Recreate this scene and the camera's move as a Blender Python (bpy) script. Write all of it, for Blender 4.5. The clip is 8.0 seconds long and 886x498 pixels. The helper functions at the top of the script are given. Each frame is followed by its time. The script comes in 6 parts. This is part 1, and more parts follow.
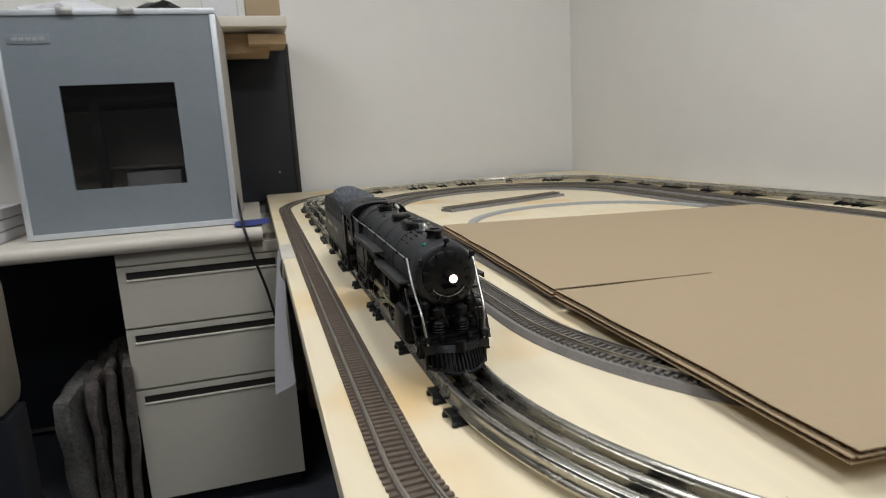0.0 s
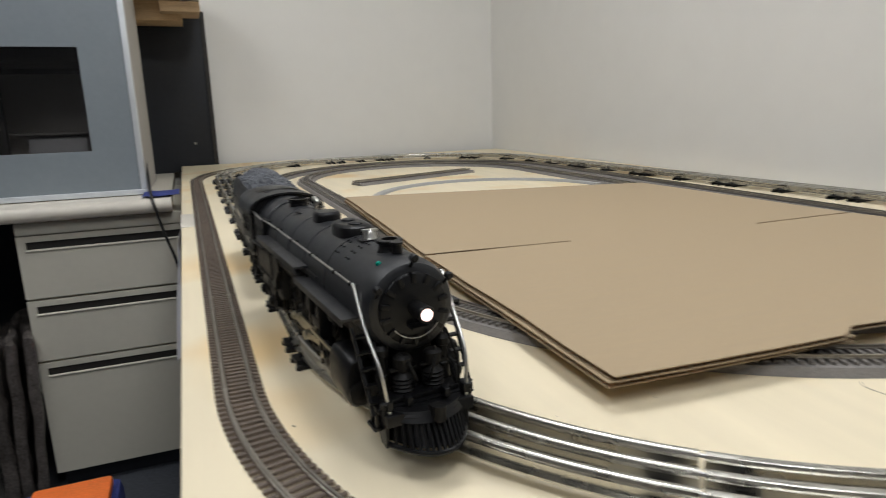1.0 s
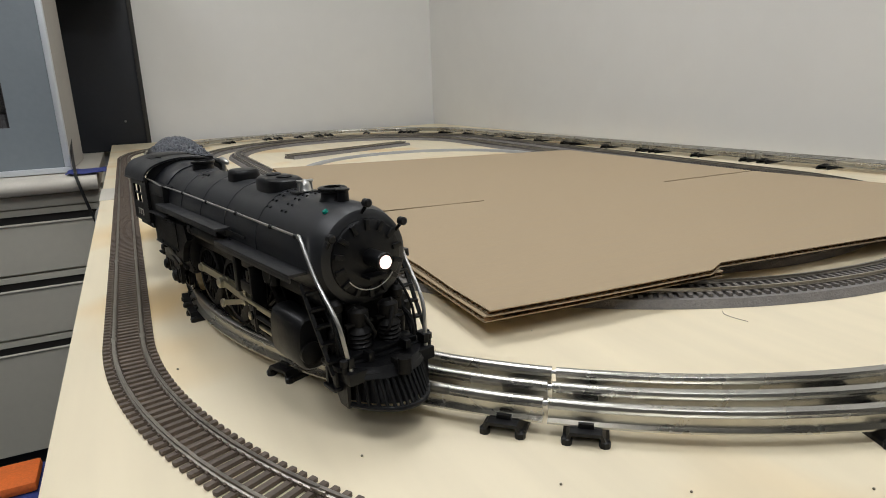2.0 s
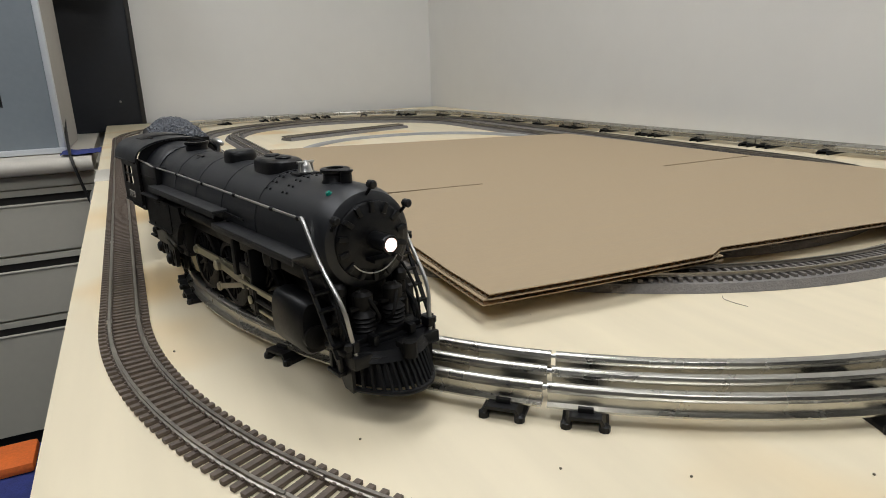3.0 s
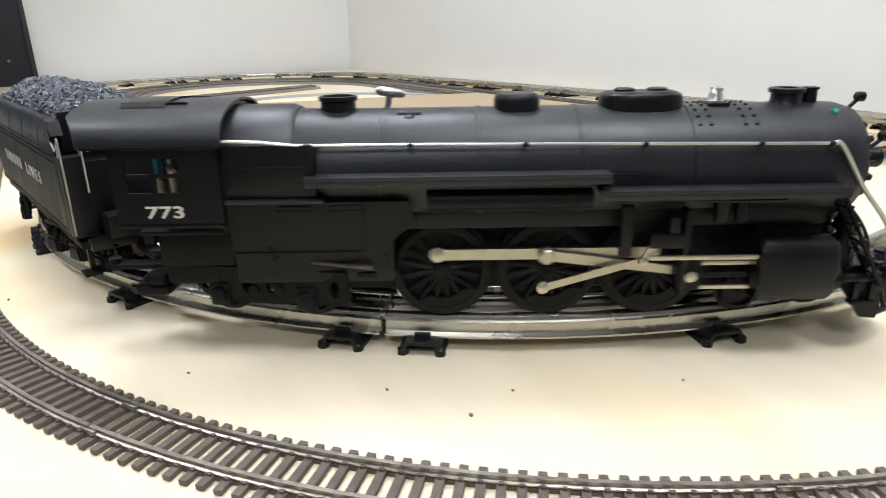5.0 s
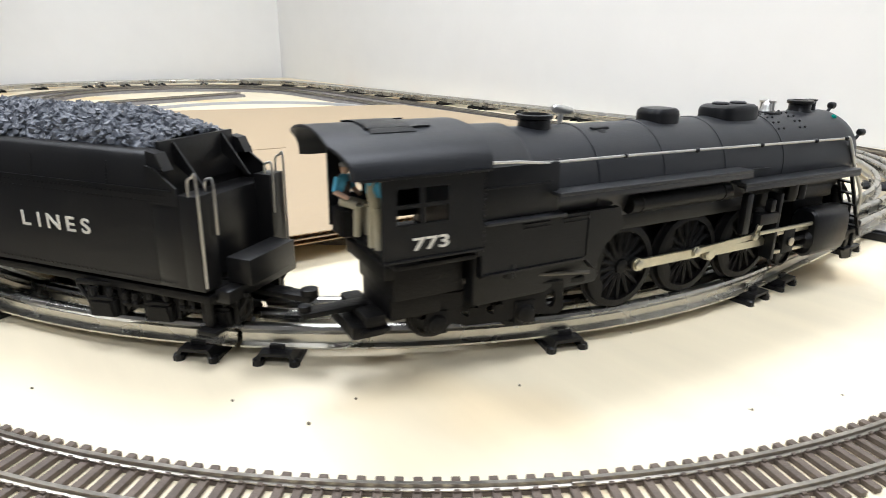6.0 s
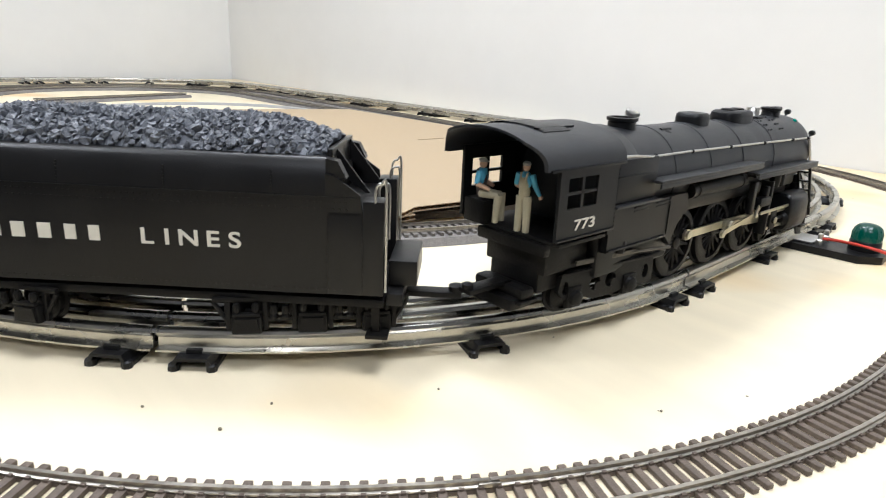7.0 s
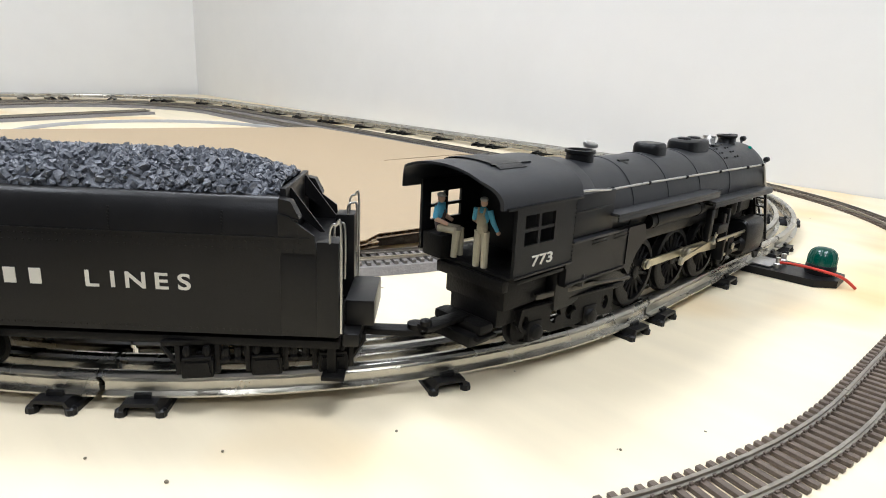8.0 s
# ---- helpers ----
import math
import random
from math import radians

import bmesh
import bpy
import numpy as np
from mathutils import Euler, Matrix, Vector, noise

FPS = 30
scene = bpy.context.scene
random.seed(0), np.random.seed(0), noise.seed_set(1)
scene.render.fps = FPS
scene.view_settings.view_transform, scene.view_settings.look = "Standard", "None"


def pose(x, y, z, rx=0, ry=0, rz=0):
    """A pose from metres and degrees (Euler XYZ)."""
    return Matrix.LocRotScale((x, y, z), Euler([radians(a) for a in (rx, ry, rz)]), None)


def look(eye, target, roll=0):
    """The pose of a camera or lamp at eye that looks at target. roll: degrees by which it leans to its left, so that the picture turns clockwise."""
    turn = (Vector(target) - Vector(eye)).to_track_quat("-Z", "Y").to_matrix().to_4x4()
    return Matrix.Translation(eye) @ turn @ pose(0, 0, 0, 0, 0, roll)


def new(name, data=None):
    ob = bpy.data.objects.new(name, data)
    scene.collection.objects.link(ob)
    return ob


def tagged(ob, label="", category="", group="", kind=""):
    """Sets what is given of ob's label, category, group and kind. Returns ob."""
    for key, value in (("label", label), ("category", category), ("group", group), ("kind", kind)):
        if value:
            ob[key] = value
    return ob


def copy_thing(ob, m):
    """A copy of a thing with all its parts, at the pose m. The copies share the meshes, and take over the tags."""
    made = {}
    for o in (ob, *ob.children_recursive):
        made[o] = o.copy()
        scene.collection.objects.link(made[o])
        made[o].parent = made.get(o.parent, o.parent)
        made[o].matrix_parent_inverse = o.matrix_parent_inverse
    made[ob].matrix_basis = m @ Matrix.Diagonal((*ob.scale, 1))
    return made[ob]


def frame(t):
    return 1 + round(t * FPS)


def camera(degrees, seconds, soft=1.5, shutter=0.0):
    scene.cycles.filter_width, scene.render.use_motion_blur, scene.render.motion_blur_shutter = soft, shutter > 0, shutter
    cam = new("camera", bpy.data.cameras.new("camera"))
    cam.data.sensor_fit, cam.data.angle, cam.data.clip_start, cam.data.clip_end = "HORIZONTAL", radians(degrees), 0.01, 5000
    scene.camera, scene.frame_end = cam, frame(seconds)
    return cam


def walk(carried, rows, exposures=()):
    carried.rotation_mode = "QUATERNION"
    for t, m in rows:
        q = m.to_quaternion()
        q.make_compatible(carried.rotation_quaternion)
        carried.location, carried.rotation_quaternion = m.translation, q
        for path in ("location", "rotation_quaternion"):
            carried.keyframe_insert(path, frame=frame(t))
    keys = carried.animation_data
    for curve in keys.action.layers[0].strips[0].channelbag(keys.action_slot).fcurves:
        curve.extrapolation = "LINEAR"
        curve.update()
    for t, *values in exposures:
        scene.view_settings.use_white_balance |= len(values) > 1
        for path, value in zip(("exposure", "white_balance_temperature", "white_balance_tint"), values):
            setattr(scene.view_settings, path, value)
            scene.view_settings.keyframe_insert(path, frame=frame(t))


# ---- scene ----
cam = camera(70.2, 8.0, 0.9, 0.4)
PATH = [
    (0, (-0.519, -0.398, 0.188), (0.022, 1.491, -0.183), -3.3),
    (0.5, (-0.505, -0.417, 0.172), (0.116, 1.435, -0.257), -2.6),
    (1, (-0.472, -0.467, 0.183), (0.248, 1.344, -0.264), -1.6),
    (1.5, (-0.438, -0.517, 0.174), (0.437, 1.217, -0.304), -1.1),
    (2, (-0.437, -0.503, 0.161), (0.404, 1.239, -0.348), -2.1),
    (3.5, (-0.436, -0.499, 0.158), (0.422, 1.211, -0.424), -1.4),
    (4, (-0.424, -0.508, 0.15), (0.494, 1.164, -0.452), -0.7),
    (4.2, (-0.418, -0.509, 0.146), (0.514, 1.149, -0.471), -0.8),
    (5.5, (-0.385, -0.538, 0.137), (0.694, 1.018, -0.508), -0.4),
    (6, (-0.37, -0.554, 0.143), (0.791, 0.95, -0.482), 0.7),
    (6.5, (-0.361, -0.563, 0.136), (0.852, 0.89, -0.509), 1.7),
    (7, (-0.359, -0.565, 0.143), (0.914, 0.855, -0.459), 2.5),
    (7.5, (-0.352, -0.571, 0.149), (0.969, 0.816, -0.428), 3.0),
    (8, (-0.35, -0.564, 0.153), (0.996, 0.806, -0.407), 2.8),
]
EXPOSURE = [(0, -0.04, 6450, 10), (0.5, 0.04, 6450, 10), (1.5, -0.08, 6450, 10), (3.5, -0.12, 6450, 10), (4.2, 0.10, 6320, 10), (5.5, 0.88, 6050, 11), (6.5, 0.88, 6080, 11), (8.0, 0.72, 6080, 11)]
walk(cam, [(t, look(eye, target, roll)) for t, eye, target, roll in PATH], EXPOSURE)

# ---- light ----
world = bpy.data.worlds.new("world")
scene.world = world
world.use_nodes = True
world.node_tree.nodes["Background"].inputs[0].default_value = (0.9, 0.95, 1.0, 1)
world.node_tree.nodes["Background"].inputs[1].default_value = 0.02
LAMP_POWER = 10.1
# the last two are unseen fill, added to brighten foreground, drawers and train sides
LAMP_PLACES = [(-0.05, 0.45), (-1.35, 0.55), (-0.15, -0.90), (-1.5, -1.6)]
CEILING_Z = 1.75


# ---- materials ----
def material(name, color, rough=0.5, metal=0.0, var=0.15, scale=30.0, bump=0.1, bump_scale=200.0, stretch=(1, 1, 1), piece=0.0, spec=0.5):
    """A painted, moulded or metal surface: tone that wanders at two scales, uneven gloss, fine relief."""
    m = bpy.data.materials.new(name)
    m.use_nodes = True
    nt = m.node_tree
    b = nt.nodes["Principled BSDF"]
    b.inputs["Metallic"].default_value = metal
    b.inputs["Specular IOR Level"].default_value = spec
    co = nt.nodes.new("ShaderNodeTexCoord")
    mp = nt.nodes.new("ShaderNodeMapping")
    mp.inputs["Scale"].default_value = stretch
    nt.links.new(co.outputs["Object"], mp.inputs[0])
    n1 = nt.nodes.new("ShaderNodeTexNoise")
    n1.inputs["Scale"].default_value = scale
    n1.inputs["Detail"].default_value = 5
    n2 = nt.nodes.new("ShaderNodeTexNoise")
    n2.inputs["Scale"].default_value = scale * 7.3
    n2.inputs["Detail"].default_value = 3
    for n in (n1, n2):
        nt.links.new(mp.outputs[0], n.inputs["Vector"])
    mix = nt.nodes.new("ShaderNodeMath")
    mix.operation = "MULTIPLY_ADD"
    mix.inputs[1].default_value = 0.5
    half = nt.nodes.new("ShaderNodeMath")
    half.operation = "MULTIPLY"
    half.inputs[1].default_value = 0.5
    nt.links.new(n1.outputs[0], half.inputs[0])
    nt.links.new(n2.outputs[0], mix.inputs[0])
    nt.links.new(half.outputs[0], mix.inputs[2])
    ramp = nt.nodes.new("ShaderNodeValToRGB")
    ramp.color_ramp.elements[0].position, ramp.color_ramp.elements[1].position = 0.3, 0.7
    ramp.color_ramp.elements[0].color = (*[c * (1 - var) for c in color], 1)
    ramp.color_ramp.elements[1].color = (*[min(1, c * (1 + var)) for c in color], 1)
    nt.links.new(mix.outputs[0], ramp.inputs[0])
    out = ramp.outputs[0]
    if piece:
        info = nt.nodes.new("ShaderNodeObjectInfo")
        hsv = nt.nodes.new("ShaderNodeHueSaturation")
        rng = nt.nodes.new("ShaderNodeMapRange")
        rng.inputs[3].default_value, rng.inputs[4].default_value = 1 - piece, 1 + piece
        nt.links.new(info.outputs["Random"], rng.inputs[0])
        nt.links.new(rng.outputs[0], hsv.inputs["Value"])
        nt.links.new(out, hsv.inputs["Color"])
        out = hsv.outputs[0]
    nt.links.new(out, b.inputs["Base Color"])
    rr = nt.nodes.new("ShaderNodeMapRange")
    rr.inputs[3].default_value, rr.inputs[4].default_value = max(0.02, rough - 0.12), min(1, rough + 0.12)
    nt.links.new(n1.outputs[0], rr.inputs[0])
    nt.links.new(rr.outputs[0], b.inputs["Roughness"])
    if bump:
        n3 = nt.nodes.new("ShaderNodeTexNoise")
        n3.inputs["Scale"].default_value = bump_scale
        n3.inputs["Detail"].default_value = 4
        nt.links.new(mp.outputs[0], n3.inputs["Vector"])
        bp = nt.nodes.new("ShaderNodeBump")
        bp.inputs["Strength"].default_value = bump
        bp.inputs["Distance"].default_value = 0.001
        nt.links.new(n3.outputs[0], bp.inputs["Height"])
        nt.links.new(bp.outputs[0], b.inputs["Normal"])
    return m


def glow(name, color, strength, base=(0.5, 0.5, 0.5)):
    m = bpy.data.materials.new(name)
    m.use_nodes = True
    b = m.node_tree.nodes["Principled BSDF"]
    b.inputs["Base Color"].default_value = (*base, 1)
    b.inputs["Emission Color"].default_value = (*color, 1)
    b.inputs["Emission Strength"].default_value = strength
    b.inputs["Roughness"].default_value = 0.2
    return m


def clear(name, color, rough=0.05):
    m = bpy.data.materials.new(name)
    m.use_nodes = True
    b = m.node_tree.nodes["Principled BSDF"]
    b.inputs["Base Color"].default_value = (*color, 1)
    b.inputs["Transmission Weight"].default_value = 1.0
    b.inputs["Roughness"].default_value = rough
    return m


def plywood():
    """Pale plywood: long soft grain, broad yellow stains, small dark specks."""
    m = material("plywood", (0.80, 0.70, 0.50), 0.5, 0, 0.09, 6, 0.06, 90, (1, 0.12, 1))
    nt = m.node_tree
    b = nt.nodes["Principled BSDF"]
    first = b.inputs["Base Color"].links[0].from_socket
    co = nt.nodes["Texture Coordinate"] if "Texture Coordinate" in nt.nodes else nt.nodes.new("ShaderNodeTexCoord")
    stain = nt.nodes.new("ShaderNodeTexNoise")
    stain.inputs["Scale"].default_value = 5.5
    stain.inputs["Detail"].default_value = 2
    nt.links.new(co.outputs["Object"], stain.inputs["Vector"])
    ramp = nt.nodes.new("ShaderNodeValToRGB")
    ramp.color_ramp.elements[0].position, ramp.color_ramp.elements[1].position = 0.53, 0.70
    ramp.color_ramp.elements[0].color = (1, 1, 1, 1)
    ramp.color_ramp.elements[1].color = (0.93, 0.77, 0.54, 1)
    nt.links.new(stain.outputs[0], ramp.inputs[0])
    mul = nt.nodes.new("ShaderNodeMix")
    mul.data_type, mul.blend_type = "RGBA", "MULTIPLY"
    mul.inputs[0].default_value = 1
    nt.links.new(first, mul.inputs[6])
    nt.links.new(ramp.outputs[0], mul.inputs[7])
    nt.links.new(mul.outputs[2], b.inputs["Base Color"])
    return m


M_PLY = plywood()
M_PLYEDGE = material("plywood_edge", (0.62, 0.50, 0.30), 0.7, 0, 0.2, 20, 0.3, 300, (1, 1, 9))
M_WALL = material("wall_paint", (0.79, 0.78, 0.745), 0.75, 0, 0.02, 2.0, 0.12, 350)
# for the unseen south and west walls, dark to cut light from the side
M_UNSEENWALL = material("unseen_wall_dark", (0.135, 0.135, 0.14), 0.95, 0, 0.15, 60, 0.5, 500)
M_CEIL = material("ceiling_tile", (0.82, 0.82, 0.80), 0.9, 0, 0.06, 40, 0.4, 120)
M_CARPET = material("carpet", (0.045, 0.05, 0.06), 0.95, 0, 0.5, 120, 0.8, 500)
M_CARD = material("cardboard", (0.395, 0.300, 0.186), 0.75, 0, 0.05, 14, 0.12, 60, (1, 12, 1))
M_CARDEDGE = material("cardboard_edge", (0.27, 0.155, 0.07), 0.85, 0, 0.25, 60, 0.2, 300)
M_FOAM = material("foam_bed", (0.215, 0.20, 0.185), 0.95, 0, 0.2, 60, 0.7, 700)
M_GREYBED = material("grey_bed", (0.36, 0.36, 0.35), 0.85, 0, 0.1, 60, 0.4, 700)
M_SLEEPER = material("brown_sleeper", (0.118, 0.090, 0.069), 0.6, 0, 0.25, 90, 0.3, 900, (1, 1, 1), 0.12)
M_DARKSLEEPER = material("dark_sleeper", (0.15, 0.136, 0.12), 0.7, 0, 0.25, 90, 0.3, 900)
M_NICKEL = material("nickel_rail", (0.42, 0.39, 0.34), 0.38, 1, 0.25, 60, 0.1, 400)
M_RAIL = material("tinplate_rail", (0.51, 0.495, 0.45), 0.27, 1, 0.10, 35, 0.06, 300)
M_TIE = material("black_tie", (0.007, 0.007, 0.0075), 0.42, 0.0, 0.3, 60, 0.1, 500, spec=0.3)
M_BLACK = material("engine_black", (0.0046, 0.0047, 0.0052), 0.37, 0, 0.3, 70, 0.15, 1200, spec=0.30)
# boards and ledges: the light they catch is put into a lighter black
M_BOARD = material("lit_black", (0.017, 0.0175, 0.019), 0.40, 0, 0.35, 90, 0.15, 900, spec=0.55)
M_BOILER = material("boiler_black", (0.0085, 0.0095, 0.0118), 0.43, 0, 0.25, 50, 0.12, 1400, spec=0.6)
M_TENDER = material("tender_black", (0.0065, 0.0062, 0.0062), 0.36, 0, 0.2, 50, 0.1, 1400, spec=0.35)
M_GUN = material("sooty_metal", (0.0070, 0.0066, 0.0062), 0.45, 0.1, 0.4, 120, 0.2, 900, spec=0.2)
M_ROD = material("bright_rod", (0.56, 0.53, 0.42), 0.36, 1, 0.12, 120, 0.06, 700)
M_DULL = material("dull_grey_metal", (0.105, 0.095, 0.078), 0.5, 0.6, 0.25, 120, 0.1, 700)
M_CHROME = material("silver_wire", (0.60, 0.59, 0.56), 0.36, 1, 0.08, 90, 0, 500)
M_WHITE = material("white_lettering", (0.66, 0.63, 0.55), 0.6, 0, 0.06, 300, 0, 500)
M_COAL = material("coal", (0.112, 0.120, 0.135), 0.36, 0, 0.55, 160, 0.6, 600)
M_LENS = glow("headlight_lens", (1.0, 0.68, 0.60), 2.0)
M_GREEN = glow("green_dome", (0.0, 0.75, 0.45), 0.03, (0.0, 0.022, 0.018))
M_GREENGLASS = material("green_marker", (0.0, 0.22, 0.16), 0.15, 0, 0.1, 300, 0, 500)
M_REDWIRE = material("red_wire", (0.55, 0.05, 0.03), 0.4, 0, 0.1, 100, 0, 500)
M_BLUESHIRT = material("blue_shirt", (0.10, 0.42, 0.62), 0.6, 0, 0.15, 300, 0.1, 900)
M_OVERALL = material("tan_overall", (0.42, 0.38, 0.27), 0.7, 0, 0.15, 300, 0.1, 900)
M_SKIN = material("figure_face", (0.62, 0.40, 0.28), 0.6, 0, 0.1, 300, 0, 900)
M_CAPGREY = material("figure_cap", (0.35, 0.35, 0.33), 0.7, 0, 0.1, 300, 0, 900)
M_DARKBIB = material("dark_bib", (0.07, 0.05, 0.05), 0.7, 0, 0.1, 300, 0, 900)
M_BEIGE = material("beige_enamel", (0.56, 0.535, 0.45), 0.5, 0, 0.03, 9, 0.08, 400)
M_DESK = material("desk_laminate", (0.62, 0.58, 0.50), 0.4, 0, 0.05, 30, 0.05, 400)
M_SLOT = material("drawer_recess", (0.03, 0.028, 0.025), 0.7, 0, 0.1, 30, 0, 400)
M_CASEGREY = material("grey_panel", (0.215, 0.245, 0.268), 0.45, 0, 0.05, 12, 0.06, 500)
M_ALU = material("white_aluminium", (0.72, 0.75, 0.78), 0.35, 0.4, 0.05, 40, 0.05, 400)
M_CASESIDE = material("case_side", (0.42, 0.40, 0.37), 0.6, 0, 0.1, 20, 0.1, 300)
M_NAVY = material("dark_panel", (0.010, 0.012, 0.017), 0.55, 0, 0.2, 10, 0.1, 200)
M_WOOD = material("raw_wood", (0.42, 0.29, 0.16), 0.7, 0, 0.25, 20, 0.3, 120, (1, 1, 8))
M_PAPER = material("paper", (0.66, 0.66, 0.68), 0.7, 0, 0.06, 12, 0.15, 90)
M_BLUE = material("blue_cloth", (0.03, 0.045, 0.20), 0.8, 0, 0.3, 40, 0.6, 400)
M_BAG = material("clouded_plastic", (0.10, 0.088, 0.08), 0.12, 0, 0.5, 25, 0.3, 40)
M_BAGWHITE = material("printed_plastic", (0.14, 0.135, 0.125), 0.15, 0, 0.5, 18, 0.3, 60)
M_ORANGE = material("orange_cloth", (0.85, 0.18, 0.03), 0.7, 0, 0.15, 30, 0.4, 300)
M_CABLE = material("black_cable", (0.012, 0.012, 0.012), 0.45, 0, 0.1, 100, 0, 500)
M_CREAMFAB = material("cream_upholstery", (0.20, 0.175, 0.135), 0.9, 0, 0.12, 60, 0.6, 500)
M_GLASSDARK = clear("dark_window", (0.42, 0.41, 0.40))
M_SPECK = material("grit", (0.20, 0.17, 0.12), 0.9, 0, 0.4, 300, 0.3, 900)
M_STEEL = material("plain_steel", (0.5, 0.5, 0.5), 0.35, 1, 0.15, 90, 0.1, 500)
M_PANEL = glow("lamp_diffuser", (1.0, 0.97, 0.90), 3.0, (0.8, 0.8, 0.8))


# ---- building helpers ----
def box(bm, x0, y0, z0, x1, y1, z1, bevel=0.0, m=None):
    vs = bmesh.ops.create_cube(bm, size=1.0)["verts"]
    t = Matrix.LocRotScale(((x0 + x1) / 2, (y0 + y1) / 2, (z0 + z1) / 2), None, (abs(x1 - x0), abs(y1 - y0), abs(z1 - z0)))
    bmesh.ops.transform(bm, matrix=t, verts=vs)
    if bevel:
        es = list({e for v in vs for e in v.link_edges})
        vs = bmesh.ops.bevel(bm, geom=es, offset=bevel, segments=2, profile=0.6, affect="EDGES")["verts"]
    if m is not None:
        bmesh.ops.transform(bm, matrix=m, verts=vs)
    return vs


def loft(bm, rings, caps=True, closed=True):
    rows = [[bm.verts.new(p) for p in ring] for ring in rings]
    for a, b in zip(rows, rows[1:]):
        n = len(a)
        for i in range(n if closed else n - 1):
            j = (i + 1) % n
            bm.faces.new((a[i], a[j], b[j], b[i]))
    if caps and closed:
        bm.faces.new(rows[0][::-1])
        bm.faces.new(rows[-1])
    return rows


def frame_of(d):
    d = Vector(d).normalized()
    u = d.orthogonal().normalized() if abs(d.z) > 0.95 else d.cross(Vector((0, 0, 1))).normalized()
    return d, u, d.cross(u)


def turned(bm, origin, axis, profile, seg=24, caps=True):
    """A turned shape: profile of (distance along axis, radius)."""
    o = Vector(origin)
    d, u, v = frame_of(axis)
    rings = [[o + d * a + (u * math.cos(k) + v * math.sin(k)) * max(r, 1e-5) for k in (2 * math.pi * i / seg for i in range(seg))] for a, r in profile]
    loft(bm, rings, caps)


def rod(bm, p0, p1, r, seg=10, r1=None):
    p0, p1 = Vector(p0), Vector(p1)
    turned(bm, p0, p1 - p0, [(0, r), ((p1 - p0).length, r if r1 is None else r1)], seg)


def tube(bm, pts, r, seg=8):
    pts = [Vector(p) for p in pts]
    rings = []
    up = None
    for i, p in enumerate(pts):
        d = (pts[min(i + 1, len(pts) - 1)] - pts[max(i - 1, 0)]).normalized()
        if up is None:
            up = d.orthogonal().normalized()
        up = (up - d * up.dot(d)).normalized()
        w = d.cross(up)
        rings.append([p + (up * math.cos(2 * math.pi * k / seg) + w * math.sin(2 * math.pi * k / seg)) * r for k in range(seg)])
    loft(bm, rings)


def extrude_xz(bm, outline, y0, y1):
    """A flat outline in x and z, thick from y0 to y1."""
    loft(bm, [[(x, y0, z) for x, z in outline], [(x, y1, z) for x, z in outline]])


def extrude_xy(bm, outline, z0, z1):
    loft(bm, [[(x, y, z0) for x, y in outline], [(x, y, z1) for x, y in outline]])


def plate_xz(bm, outline, holes, y0, y1):
    """A flat casting in x and z, with holes through it, thick from y0 to y1."""
    made = bmesh.new()
    edges = []
    for loop in [outline] + holes:
        vs = [made.verts.new((x, y0, z)) for x, z in loop]
        edges += [made.edges.new((a, b)) for a, b in zip(vs, vs[1:] + vs[:1])]
    bmesh.ops.triangle_fill(made, use_beauty=True, use_dissolve=False, edges=edges)
    out = bmesh.ops.extrude_face_region(made, geom=made.faces[:])["geom"]
    bmesh.ops.translate(made, verts=[v for v in out if isinstance(v, bmesh.types.BMVert)], vec=(0, y1 - y0, 0))
    me = bpy.data.meshes.new("plate")
    made.to_mesh(me)
    made.free()
    bm.from_mesh(me)
    bpy.data.meshes.remove(me)


def ellipse_xz(cx, cz, rx, rz, n=14):
    return [(cx + rx * math.cos(2 * math.pi * i / n), cz + rz * math.sin(2 * math.pi * i / n)) for i in range(n)]


def smooth_curve(pts, n=8):
    """Points along a soft line through the given ones."""
    pts = [Vector(p) for p in pts]
    out = []
    for i in range(len(pts) - 1):
        p0, p1, p2, p3 = pts[max(i - 1, 0)], pts[i], pts[i + 1], pts[min(i + 2, len(pts) - 1)]
        for k in range(n):
            t = k / n
            out.append(0.5 * ((2 * p1) + (p2 - p0) * t + (2 * p0 - 5 * p1 + 4 * p2 - p3) * t * t + (3 * p1 - p0 - 3 * p2 + p3) * t ** 3))
    return out + [pts[-1]]


def part(name, bm, mat, parent=None, label="", sharp=35):
    """Links a bmesh as one mesh object, under a thing or a part where parent is given."""
    bmesh.ops.recalc_face_normals(bm, faces=bm.faces[:])
    me = bpy.data.meshes.new(name)
    bm.to_mesh(me)
    bm.free()
    for mt in mat if isinstance(mat, (list, tuple)) else (mat,):
        me.materials.append(mt)
    me.shade_smooth()
    me.set_sharp_from_angle(angle=radians(sharp))
    ob = new(name, me)
    if parent is not None:
        ob.parent = parent
    if label:
        tagged(ob, label)
    return ob


def thing(name, label, category, group="", kind=""):
    return tagged(new(name), label, category, group, kind)


def shared(name, me, parent, m):
    ob = new(name, me)
    ob.parent = parent
    ob.matrix_basis = m
    return ob


# ---- the room ----
TABLE_X0, TABLE_X1, TABLE_Y0, TABLE_Y1 = -0.493, 0.712, -0.575, 1.885
WALL_Y, WALL_X, FLOOR_Z = 1.93, 0.716, -0.75


